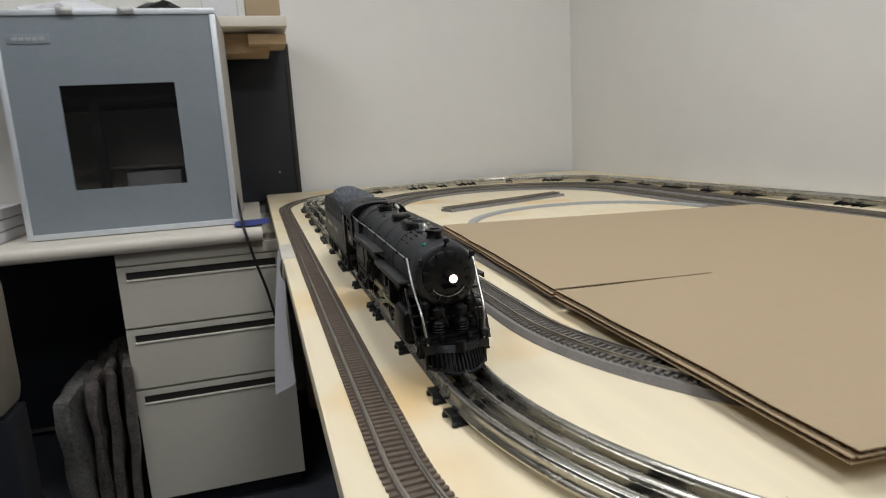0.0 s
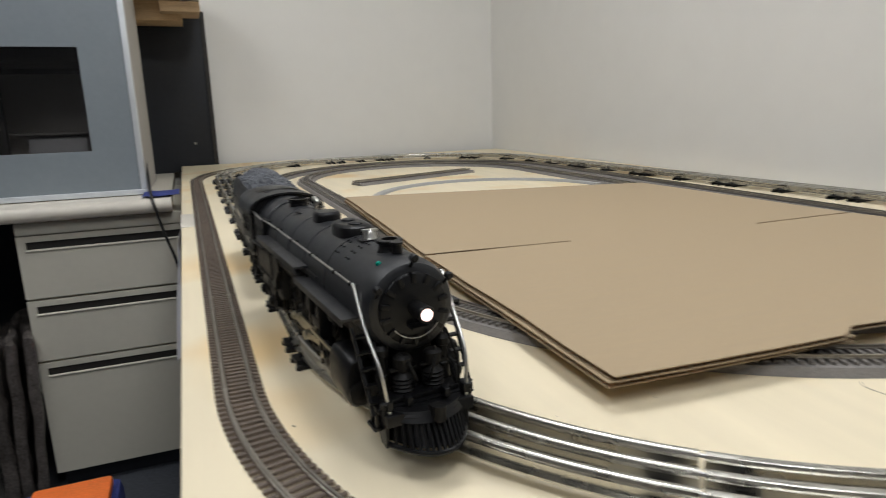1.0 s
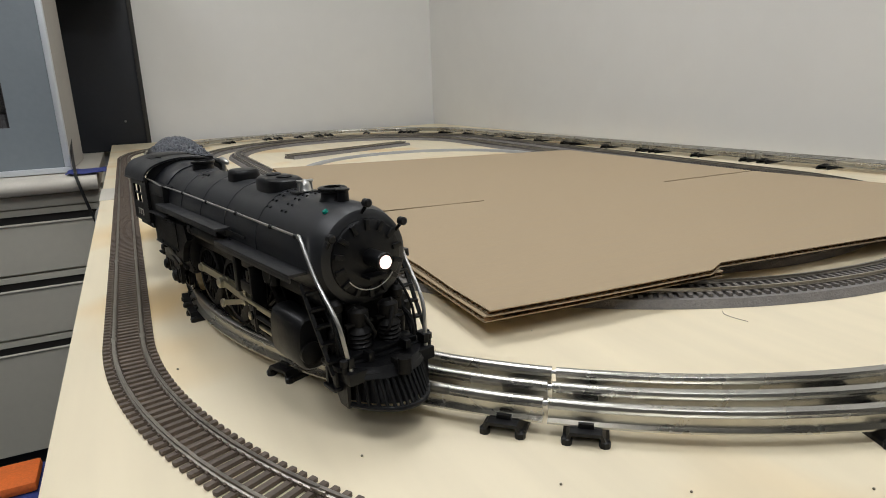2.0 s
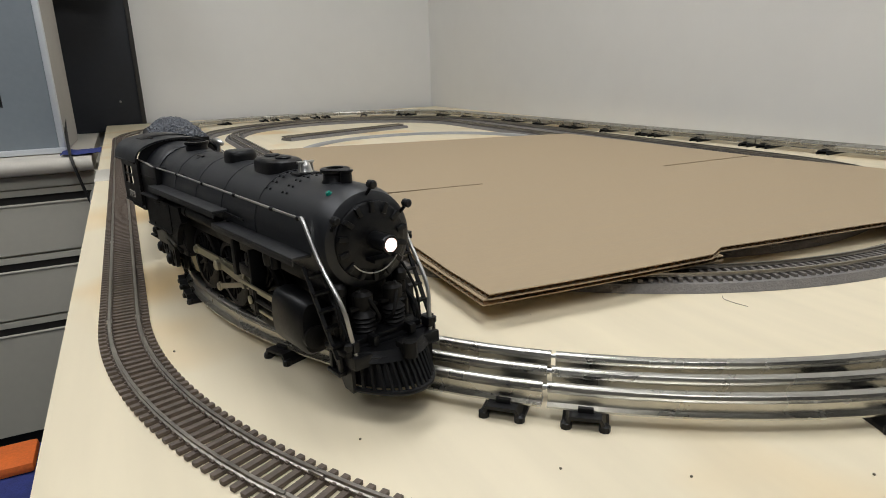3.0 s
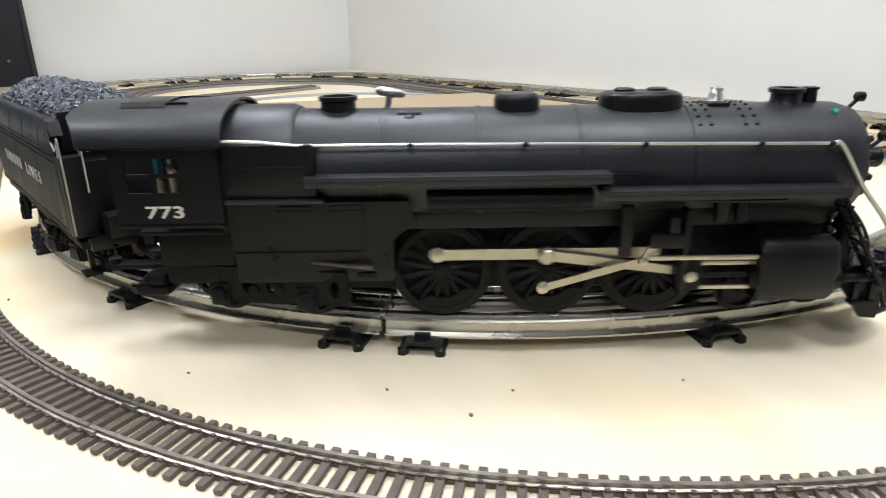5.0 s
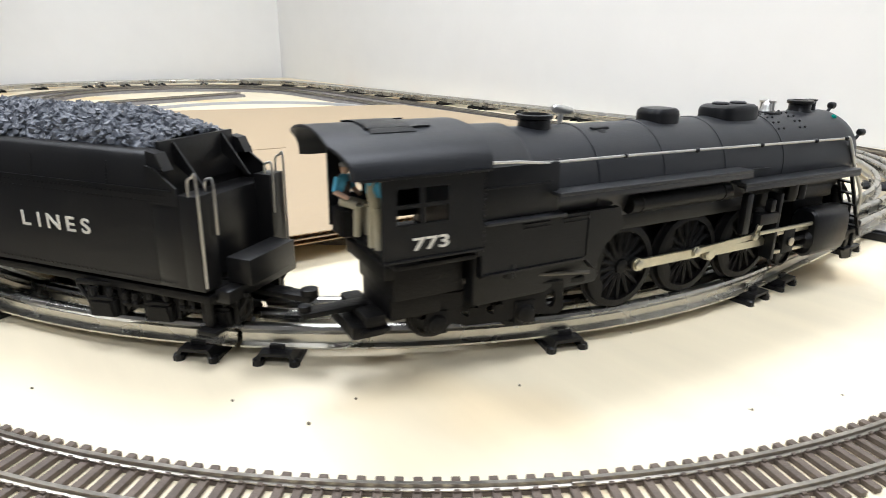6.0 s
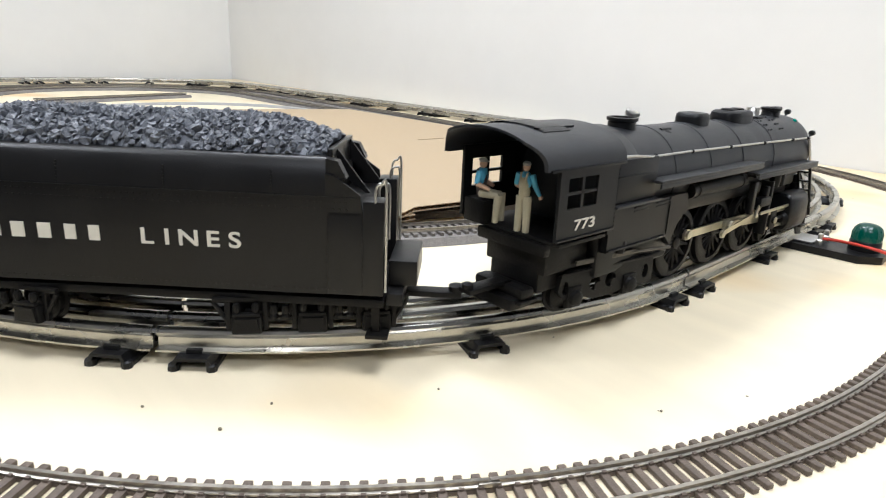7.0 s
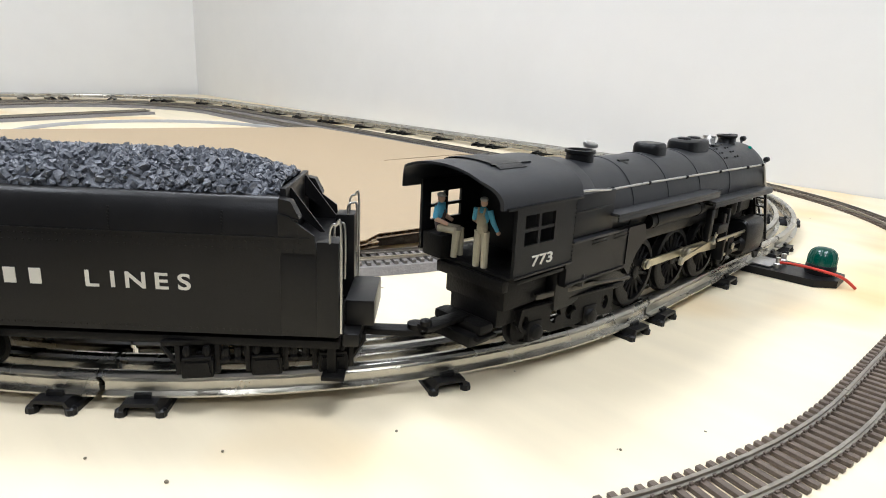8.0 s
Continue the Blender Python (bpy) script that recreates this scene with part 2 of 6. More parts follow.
def room():
    bm = bmesh.new()
    box(bm, -2.6, -2.6, FLOOR_Z - 0.1, WALL_X + 0.1, WALL_Y + 0.1, FLOOR_Z)
    tagged(part("floor", bm, M_CARPET), "dark blue-grey office carpet floor", "floor", kind="structure")
    for name, b in (
        ("wall_north", (-2.6, WALL_Y, FLOOR_Z, WALL_X, WALL_Y + 0.1, CEILING_Z)),
        ("wall_east", (WALL_X, -2.6, FLOOR_Z, WALL_X + 0.1, WALL_Y + 0.1, CEILING_Z)),
        ("wall_west", (-2.6, -2.5, FLOOR_Z, -2.5, WALL_Y, CEILING_Z)),
        ("wall_south", (-2.6, -2.6, FLOOR_Z, WALL_X, -2.5, CEILING_Z)),
    ):
        bm = bmesh.new()
        box(bm, *b)
        # these two stay out of view; their dark tone holds back side light
        far = name in ("wall_west", "wall_south")
        tagged(part(name, bm, M_UNSEENWALL if far else M_WALL), "unseen dark grey wall that cuts side light" if far else "plain off-white painted office wall", "wall", kind="structure")
    bm = bmesh.new()
    box(bm, -2.6, -2.6, CEILING_Z, WALL_X + 0.1, WALL_Y + 0.1, CEILING_Z + 0.1)
    tagged(part("ceiling", bm, M_CEIL), "white office ceiling", "ceiling", kind="structure")
    for x, y in LAMP_PLACES:
        lamp = thing("ceiling_light", "unseen square white ceiling light with a glowing diffuser", "ceiling light", "ceiling lights")
        bm = bmesh.new()
        for b in ((-0.31, -0.31, -0.03, 0.31, -0.28, 0), (-0.31, 0.28, -0.03, 0.31, 0.31, 0), (-0.31, -0.28, -0.03, -0.28, 0.28, 0), (0.28, -0.28, -0.03, 0.31, 0.28, 0)):
            box(bm, *b)
        part("frame", bm, M_ALU, lamp)
        bm = bmesh.new()
        box(bm, -0.28, -0.28, -0.02, 0.28, 0.28, -0.012)
        part("diffuser", bm, M_PANEL, lamp)
        lamp.location = (x, y, CEILING_Z)
        light = bpy.data.lights.new("ceiling_lamp", "AREA")
        light.shape, light.size, light.size_y = "RECTANGLE", 0.56, 0.56
        light.energy, light.color = LAMP_POWER, (0.955, 0.98, 1.03)
        lo = new("ceiling_lamp", light)
        lo.matrix_world = pose(x, y, CEILING_Z - 0.035)


def layout_table():
    table = thing("layout_table", "pale plywood model railway table with stained top", "table")
    bm = bmesh.new()
    box(bm, TABLE_X0, TABLE_Y0, -0.019, TABLE_X1, TABLE_Y1, 0.0, 0.0015)
    part("tabletop", bm, M_PLY, table)
    for x0, y0, x1, y1 in ((TABLE_X0 + 0.02, TABLE_Y0 + 0.02, TABLE_X0 + 0.058, TABLE_Y1 - 0.02), (TABLE_X1 - 0.058, TABLE_Y0 + 0.02, TABLE_X1 - 0.02, TABLE_Y1 - 0.02),
                           (TABLE_X0 + 0.06, TABLE_Y0 + 0.02, TABLE_X1 - 0.06, TABLE_Y0 + 0.058), (TABLE_X0 + 0.06, TABLE_Y1 - 0.058, TABLE_X1 - 0.06, TABLE_Y1 - 0.02)):
        bm = bmesh.new()
        box(bm, x0, y0, -0.108, x1, y1, -0.020, 0.002)
        part("apron", bm, M_WOOD, table)
    for x in (TABLE_X0 + 0.065, TABLE_X1 - 0.15):
        for y in (TABLE_Y0 + 0.065, 0.6, TABLE_Y1 - 0.15):
            bm = bmesh.new()
            box(bm, x, y, FLOOR_Z, x + 0.085, y + 0.085, -0.02, 0.003)
            part("leg", bm, M_WOOD, table)


room()
layout_table()


# ---- three-rail track ----
R3, CX, CY = 0.3795, -0.012, 0.008
STRAIGHT = 0.254
RAIL_TOP = 0.0175
RAIL_PROFILE = [(-0.0045, 0.0066), (0.0045, 0.0066), (0.0045, 0.0075), (0.0010, 0.0080), (0.0009, 0.0125), (0.0021, 0.0137), (0.0027, 0.0152),
                (0.0022, 0.0167), (0.0010, 0.0175), (-0.0010, 0.0175), (-0.0022, 0.0167), (-0.0027, 0.0152), (-0.0021, 0.0137), (-0.0009, 0.0125), (-0.0010, 0.0080), (-0.0045, 0.0075)]


def sweep(bm, profile, stations):
    """A profile of (sideways, height) carried along stations of (x, y, heading)."""
    loft(bm, [[(x + s * math.sin(h), y - s * math.cos(h), z) for s, z in profile] for x, y, h in stations])


def tie_mesh():
    """A pressed black steel tie: a channel with turned-out feet and clips at the rails."""
    bm = bmesh.new()
    out = [(-0.0105, 0.0), (-0.0075, 0.0), (-0.0075, 0.0015), (-0.0062, 0.0050), (0.0062, 0.0050), (0.0075, 0.0015), (0.0075, 0.0), (0.0105, 0.0), (0.0105, 0.0022), (0.0090, 0.0030), (0.0072, 0.0066), (-0.0072, 0.0066), (-0.0090, 0.0030), (-0.0105, 0.0022)]
    loft(bm, [[(x, y, z) for x, z in out] for y in (-0.0265, -0.022, 0.022, 0.0265)])
    for y in (-0.0165, 0.0, 0.0165):
        for s in (-1, 1):
            box(bm, -0.0035, y + s * 0.0034, 0.0066, 0.0035, y + s * 0.0054, 0.0088)
        if y == 0.0:
            box(bm, -0.0070, -0.0065, 0.0066, 0.0070, 0.0065, 0.0079)
    for x in (-0.0085, 0.0085):
        for y in (-0.0245, 0.0245):
            turned(bm, (x, y, 0), (0, 0, 1), [(0, 0.0026), (0.0028, 0.0026), (0.0036, 0.0016)], 8)
    me_ob = part("tie", bm, M_TIE)
    me = me_ob.data
    bpy.data.objects.remove(me_ob)
    return me


TIE = tie_mesh()


def track_section(curved, run=STRAIGHT):
    """One section of tinplate track, from its own origin along +x; a curve bends to the left."""
    sec = thing("track_section", "curved three-rail tinplate track on black steel ties" if curved else "straight three-rail tinplate track on black steel ties", "track", "three-rail track sections")
    n = 16 if curved else 1
    for k, off in enumerate((-0.0165, 0.0, 0.0165)):
        bm = bmesh.new()
        if curved:
            a0, a1 = 0.0012 / R3, math.pi / 4 - 0.0012 / R3
            st = [((R3) * math.sin(a), R3 - R3 * math.cos(a), a) for a in (a0 + (a1 - a0) * i / n for i in range(n + 1))]
        else:
            st = [(0.0012, 0, 0), (run - 0.0012, 0, 0)]
        sweep(bm, [(s + off, z) for s, z in RAIL_PROFILE], st)
        rail = part("rail", bm, M_RAIL, sec)
        bm = bmesh.new()
        turned(bm, (-0.006, -off, 0.0150), (1, 0, 0), [(0, 0.0010), (0.012, 0.0012)], 8)
        part("pin", bm, M_STEEL, rail)
    length = R3 * math.pi / 4 if curved else run
    for s in (0.018, length / 2, length - 0.018):
        a = s / R3 if curved else 0
        m = pose(R3 * math.sin(a) if curved else s, R3 - R3 * math.cos(a) if curved else 0, 0, 0, 0, math.degrees(a))
        shared("tie", TIE, sec, m)
    return sec


KINK = radians(2.3)
TRIM = 0.082  # the far end is narrower than the near end


def o_loop():
    """The three-rail loop; the front curves sit a little askew, as laid by hand."""
    curve, straight, cut = track_section(True), track_section(False), track_section(False, STRAIGHT - TRIM)
    spots = {"c": [], "s": [], "t": []}

    def lay(kinds, x, y, h):
        for kind in kinds:
            spots[kind].append(pose(x, y, 0, 0, 0, math.degrees(h)))
            if kind != "c":
                run = STRAIGHT if kind == "s" else STRAIGHT - TRIM
                x, y = x + run * math.cos(h), y + run * math.sin(h)
            else:
                mx, my = x - R3 * math.sin(h), y + R3 * math.cos(h)
                h += math.pi / 4
                x, y = mx + R3 * math.sin(h), my - R3 * math.cos(h)
        return x, y, h

    x0, y0 = CX - R3 * math.cos(KINK), CY - R3 * math.sin(KINK)
    far = y0 + 5 * STRAIGHT
    lay("sssss", x0, far, -math.pi / 2)
    x, y, h = lay("ccscc", x0, y0, -math.pi / 2 + KINK)
    right = x0 + 2 * R3 + STRAIGHT - TRIM
    h = math.atan2(far - y, right - x)
    lay("sssss", x, y, h)
    lay("cctcc", right, far, math.pi / 2)
    for ob, kind in ((curve, "c"), (straight, "s"), (cut, "t")):
        ob.matrix_basis = spots[kind][0]
        for m in spots[kind][1:]:
            copy_thing(ob, m)


# ---- small two-rail track round the outside ----
R2, X2, Y2, ST2 = 0.457, 0.0, -0.055, 0.2286
SMALL_RAIL = [(-0.0013, 0.0023), (0.0013, 0.0023), (0.0013, 0.0028), (0.0004, 0.0032), (0.0004, 0.0043), (0.0008, 0.0046), (0.0008, 0.0050), (-0.0008, 0.0050), (-0.0008, 0.0046), (-0.0004, 0.0043), (-0.0004, 0.0032), (-0.0013, 0.0028)]


def small_tie(name, mat):
    bm = bmesh.new()
    box(bm, -0.0016, -0.0155, 0.0, 0.0016, 0.0155, 0.0022, 0.0004)
    for s in (-1, 1):
        for q in (-1, 1):
            box(bm, -0.0009, s * 0.0088 + q * 0.0016 - 0.0006, 0.0022, 0.0009, s * 0.0088 + q * 0.0016 + 0.0006, 0.0031)
    ob = part(name, bm, mat)
    me = ob.data
    bpy.data.objects.remove(ob)
    return me


SMALL_TIE = small_tie("sleeper", M_SLEEPER)


def ties_joined(name, stations, z, mat, parent):
    """Many sleepers of one stretch in one mesh."""
    verts, faces = [], []
    for x, y, h in stations:
        c, s = math.cos(h), math.sin(h)
        o = len(verts)
        for zz, k in ((0.0, 1.0), (0.0022, 0.86)):
            for a, b in ((-0.0016, -0.0155), (0.0016, -0.0155), (0.0016, 0.0155), (-0.0016, 0.0155)):
                verts.append((x + c * a * k - s * b, y + s * a * k + c * b, z + zz))
        faces += [(o + 4, o + 5, o + 6, o + 7)] + [(o + i, o + (i + 1) % 4, o + 4 + (i + 1) % 4, o + 4 + i) for i in range(4)]
    me = bpy.data.meshes.new(name)
    me.from_pydata(verts, [], faces)
    me.materials.append(mat)
    ob = new(name, me)
    ob.parent = parent
    return tagged(ob, kind="stuff")


def small_section(curved, near, run=ST2):
    sec = thing("small_track_section", "brown two-rail track section with nickel rails" + (", curved" if curved else ", straight"), "track", "small track sections")
    ang = math.pi / 6
    n = 12 if curved else 1
    for off in (-0.0086, 0.0086):
        bm = bmesh.new()
        st = [(R2 * math.sin(a), R2 - R2 * math.cos(a), a) for a in (0.0008 + (ang - 0.0016) * i / n for i in range(n + 1))] if curved else [(0.0004, 0, 0), (run - 0.0004, 0, 0)]
        sweep(bm, [(s + off, z) for s, z in SMALL_RAIL], st)
        part("rail", bm, M_NICKEL, sec)
        bm = bmesh.new()
        box(bm, -0.004, -off - 0.0016, 0.0024, 0.004, -off + 0.0016, 0.0042, 0.0003)
        part("rail_joiner", bm, M_NICKEL, sec)
    length = R2 * ang if curved else run
    count = round(length / 0.0066)
    st = []
    for i in range(count):
        s = (i + 0.5) * length / count
        a = s / R2 if curved else 0
        st.append((R2 * math.sin(a) if curved else s, R2 - R2 * math.cos(a) if curved else 0, a))
    if near:
        for x, y, a in st:
            shared("sleeper", SMALL_TIE, sec, pose(x, y, 0, 0, 0, math.degrees(a)))
    else:
        ties_joined("sleeper_run", st, 0, M_SLEEPER, sec)
    bm = bmesh.new()
    for side in (-0.0086, 0.0086):
        if curved:
            sweep(bm, [(side - 0.0012, 0.0001), (side + 0.0012, 0.0001), (side + 0.0012, 0.0017), (side - 0.0012, 0.0017)], [(R2 * math.sin(a), R2 - R2 * math.cos(a), a) for a in (ang * i / 12 for i in range(13))])
        else:
            sweep(bm, [(side - 0.0012, 0.0001), (side + 0.0012, 0.0001), (side + 0.0012, 0.0017), (side - 0.0012, 0.0017)], [(0, 0, 0), (run, 0, 0)])
    part("tie_strip", bm, M_SLEEPER, sec)
    return sec


def small_loop():
    kinds = {}
    x, y, h = X2 - R2, Y2 + 6 * ST2, -90.0
    run = [("s", 0)] * 4 + [("s", 1)] * 2 + [("c", 1)] * 3 + [("s", 1)] + [("c", 0)] * 3 + [("r", 0)] * 6 + [("c", 0)] * 3 + [("t", 0)] + [("c", 0)] * 3
    for kind in run:
        slant = math.degrees(TRIM / (6 * ST2)) if kind[0] == "r" else 0.0
        run = ST2 - TRIM if kind[0] == "t" else ST2
        m = pose(x, y, 0.0002, 0, 0, h + slant)
        if kind in kinds:
            copy_thing(kinds[kind], m)
        else:
            kinds[kind] = small_section(kind[0] == "c", bool(kind[1]), run)
            kinds[kind].matrix_basis = m
        a = radians(h + slant)
        if kind[0] != "c":
            x, y = x + run * math.cos(a), y + run * math.sin(a)
        else:
            cxx, cyy = x - R2 * math.sin(a), y + R2 * math.cos(a)
            h += 30
            a = radians(h)
            x, y = cxx + R2 * math.sin(a), cyy - R2 * math.cos(a)


# ---- inner track on foam ----
def oval(cx, y0, y1, r, step=0.02):
    """Stations round an oval with straight sides along y."""
    st = []
    n = max(2, round((y1 - y0) / step))
    st += [(cx - r, y1 - (y1 - y0) * i / n, -math.pi / 2) for i in range(n)]
    k = max(8, round(math.pi * r / step))
    st += [(cx - r * math.cos(a), y0 - r * math.sin(a), -math.pi / 2 + a) for a in (math.pi * i / k for i in range(k))]
    st += [(cx + r, y0 + (y1 - y0) * i / n, math.pi / 2) for i in range(n)]
    st += [(cx + r * math.cos(a), y1 + r * math.sin(a), math.pi / 2 + a) for a in (math.pi * i / k for i in range(k + 1))]
    return st


def foam_oval(cx, y0, y1, r, name_label):
    bed = thing("foam_roadbed", name_label, "roadbed", "foam roadbeds")
    bm = bmesh.new()
    sweep(bm, [(-0.0225, 0.0002), (0.0225, 0.0002), (0.0190, 0.0062), (-0.0190, 0.0062)], oval(cx, y0, y1, r))
    part("bed", bm, M_FOAM, bed)
    track = thing("inner_track", "dark two-rail track lying on grey foam roadbed", "track", "inner tracks")
    for off in (-0.0086, 0.0086):
        bm = bmesh.new()
        sweep(bm, [(s + off, z + 0.0064) for s, z in SMALL_RAIL], oval(cx, y0, y1, r))
        part("rail", bm, M_NICKEL, track)
    ties_joined("sleeper_run", oval(cx, y0, y1, r, 0.0068), 0.0064, M_DARKSLEEPER, track)


FX = 0.093
foam_parts = [(FX, 0.15, 1.075, 0.378), (FX, 0.15, 1.075, 0.300)]


def grey_strip():
    bm = bmesh.new()
    st = [(0.11 - 0.252 * math.cos(a), 0.675 + 0.252 * math.sin(a), math.pi / 2 - a) for a in (math.pi * (0.02 + 0.96 * i / 40) for i in range(41))]
    sweep(bm, [(-0.009, 0.0002), (0.009, 0.0002), (0.007, 0.005), (-0.007, 0.005)], st)
    tagged(part("curved_roadbed_strip", bm, M_GREYBED), "pale grey curved strip of bare roadbed on the plywood", "roadbed")


def loose_track():
    seg = thing("loose_track_piece", "short straight track piece on dark foam lying loose", "track")
    a, b = Vector((-0.105, 1.0)), Vector((0.240, 1.115))
    h = math.atan2(b.y - a.y, b.x - a.x)
    ln = (b - a).length
    bm = bmesh.new()
    sweep(bm, [(-0.0225, 0.0), (0.0225, 0.0), (0.019, 0.0060), (-0.019, 0.0060)], [(0, 0, 0), (ln, 0, 0)])
    part("bed", bm, M_FOAM, seg)
    for off in (-0.0086, 0.0086):
        bm = bmesh.new()
        sweep(bm, [(s + off, z + 0.0062) for s, z in SMALL_RAIL], [(-0.006, 0, 0), (ln - 0.004, 0, 0)])
        part("rail", bm, M_NICKEL, seg)
    ties_joined("sleeper_run", [(0.004 + i * 0.0068, 0, 0) for i in range(int(ln / 0.0068) - 1)], 0.0062, M_DARKSLEEPER, seg)
    seg.matrix_basis = pose(a.x, a.y, 0.0003, 0, 0, math.degrees(h))


# ---- flattened cardboard ----
def card_sheet(bm_liner, bm_flute, outline, z, tilt, thick=0.0042):
    """Two liners with a wavy core between, over an outline in x and y; tilt lifts z by x and y."""
    lift = lambda x, y: z + tilt[0] * x + tilt[1] * y + 0.0012 * noise.noise((x * 4, y * 4, z * 90))
    for z0, z1 in ((0.0, 0.0007), (thick - 0.0007, thick)):
        loft(bm_liner, [[(x, y, lift(x, y) + z0) for x, y in outline], [(x, y, lift(x, y) + z1) for x, y in outline]])
    n = len(outline)
    for i in range(n):
        (x0, y0), (x1, y1) = outline[i], outline[(i + 1) % n]
        d = math.hypot(x1 - x0, y1 - y0)
        k = max(1, round(d / 0.0035))
        if d < 0.02:
            continue
        nx, ny = (y1 - y0) / d, -(x1 - x0) / d
        prev = None
        for j in range(k + 1):
            t = j / k
            x, y = x0 + (x1 - x0) * t, y0 + (y1 - y0) * t
            zz = lift(x, y) + (0.0008 if j % 2 else thick - 0.0008)
            va = bm_flute.verts.new((x - nx * 0.0006, y - ny * 0.0006, zz))
            vb = bm_flute.verts.new((x - nx * 0.014, y - ny * 0.014, zz))
            if prev:
                bm_flute.faces.new((prev[0], va, vb, prev[1]))
            prev = (va, vb)


def soften(corners, step=0.06, wob=0.0012):
    out = []
    n = len(corners)
    for i in range(n):
        (x0, y0), (x1, y1) = corners[i], corners[(i + 1) % n]
        d = math.hypot(x1 - x0, y1 - y0)
        k = max(1, round(d / step))
        for j in range(k):
            t = j / k
            e = wob if j else 0
            out.append((x0 + (x1 - x0) * t + random.uniform(-e, e), y0 + (y1 - y0) * t + random.uniform(-e, e)))
    return out


def cardboard():
    card = thing("flattened_cardboard_box", "brown corrugated cardboard box, flattened, with slits cut inwards", "cardboard")
    top = [(-0.250, -0.180), (-0.066, -0.190), (-0.046, -0.180), (0.137, -0.195), (0.432, -0.225), (0.428, -0.05), (0.394, 0.1375), (0.212, 0.1336), (0.212, 0.1379), (0.394, 0.1425), (0.378, 0.568), (-0.211, 0.668), (-0.240, 0.1725), (-0.060, 0.1592), (-0.060, 0.1548), (-0.241, 0.1660)]
    low = [(-0.253, -0.178), (-0.050, -0.186), (-0.030, -0.120), (0.425, -0.140), (0.390, 0.1355), (0.205, 0.1320), (0.205, 0.1395), (0.389, 0.1445), (0.374, 0.563), (-0.214, 0.663), (-0.243, 0.1740), (-0.055, 0.1605), (-0.055, 0.1535), (-0.244, 0.1645)]
    for k, (out, z, tilt) in enumerate(((low, 0.0120, (-0.006, 0.0)), (top, 0.0164, (-0.008, 0.0)))):
        liner, flute = bmesh.new(), bmesh.new()
        card_sheet(liner, flute, soften(out), z, tilt)
        sheet = part("sheet", liner, M_CARD, card)
        tagged(part("fluting", flute, M_CARDEDGE, sheet), kind="stuff")


o_loop()
small_loop()
for k, p in enumerate(foam_parts):
    foam_oval(*p, "dark grey foam roadbed laid in an oval on plywood")
grey_strip()
loose_track()
cardboard()


# ---- the office side ----
DESK_Z = -0.022
DESK_Y = 1.20


def desk():
    d = thing("desk", "beige laminate office desk with a rounded front edge", "desk")
    bm = bmesh.new()
    out = [(DESK_Y + 0.016, DESK_Z - 0.035), (DESK_Y + 0.006, DESK_Z - 0.032), (DESK_Y + 0.001, DESK_Z - 0.025), (DESK_Y, DESK_Z - 0.017), (DESK_Y + 0.002, DESK_Z - 0.009), (DESK_Y + 0.007, DESK_Z - 0.003), (DESK_Y + 0.016, DESK_Z), (1.90, DESK_Z), (1.90, DESK_Z - 0.035)]
    loft(bm, [[(x, y, z) for y, z in out] for x in (-2.2, -0.52)])
    part("desktop", bm, M_DESK, d)
    bm = bmesh.new()
    box(bm, -2.19, 1.30, FLOOR_Z, -2.16, 1.88, DESK_Z - 0.036, 0.002)
    part("side_panel", bm, M_BEIGE, d)
    bm = bmesh.new()
    box(bm, -2.15, 1.84, FLOOR_Z + 0.05, -0.89, 1.86, DESK_Z - 0.036, 0.002)
    part("back_panel", bm, M_NAVY, d)


def pedestal():
    """Three drawers with full-width recessed pulls."""
    p = thing("drawer_pedestal", "beige steel three-drawer pedestal under the desk", "cabinet")
    x0, x1, y = -0.862, -0.478, DESK_Y + 0.03
    zt = DESK_Z - 0.036
    bm = bmesh.new()
    box(bm, x0, y + 0.012, FLOOR_Z + 0.055, x1, y + 0.6, zt, 0.002)
    part("body", bm, M_BEIGE, p)
    bm = bmesh.new()
    box(bm, x0 + 0.01, y + 0.03, FLOOR_Z, x1 - 0.01, y + 0.55, FLOOR_Z + 0.055)
    part("plinth", bm, M_NAVY, p)
    bm = bmesh.new()
    box(bm, x0, y, zt - 0.030, x1, y + 0.012, zt - 0.002, 0.0015)
    part("top_rail", bm, M_BEIGE, p)
    z = zt - 0.033
    for hgt in (0.154, 0.154, 0.298):
        z0 = z - hgt + 0.003
        dr = bmesh.new()
        zp1, zp0 = z - 0.014, z - 0.032
        for b in ((x0, z0, x1, zp0 - 0.004), (x0, zp1, x1, z), (x0, zp0 - 0.004, x0 + 0.018, zp1), (x1 - 0.018, zp0 - 0.004, x1, zp1)):
            box(dr, b[0], y, b[1], b[2], y + 0.011, b[3])
        tube(dr, [(x0 + 0.018, y + 0.001, zp0 - 0.003), (x1 - 0.018, y + 0.001, zp0 - 0.003)], 0.0035, 8)
        drawer = part("drawer", dr, M_BEIGE, p)
        bm = bmesh.new()
        box(bm, x0 + 0.016, y + 0.0085, zp0 - 0.008, x1 - 0.016, y + 0.0115, zp1 + 0.002)
        part("recessed_pull", bm, M_SLOT, drawer, "dark recessed finger pull")
        z -= hgt + 0.003


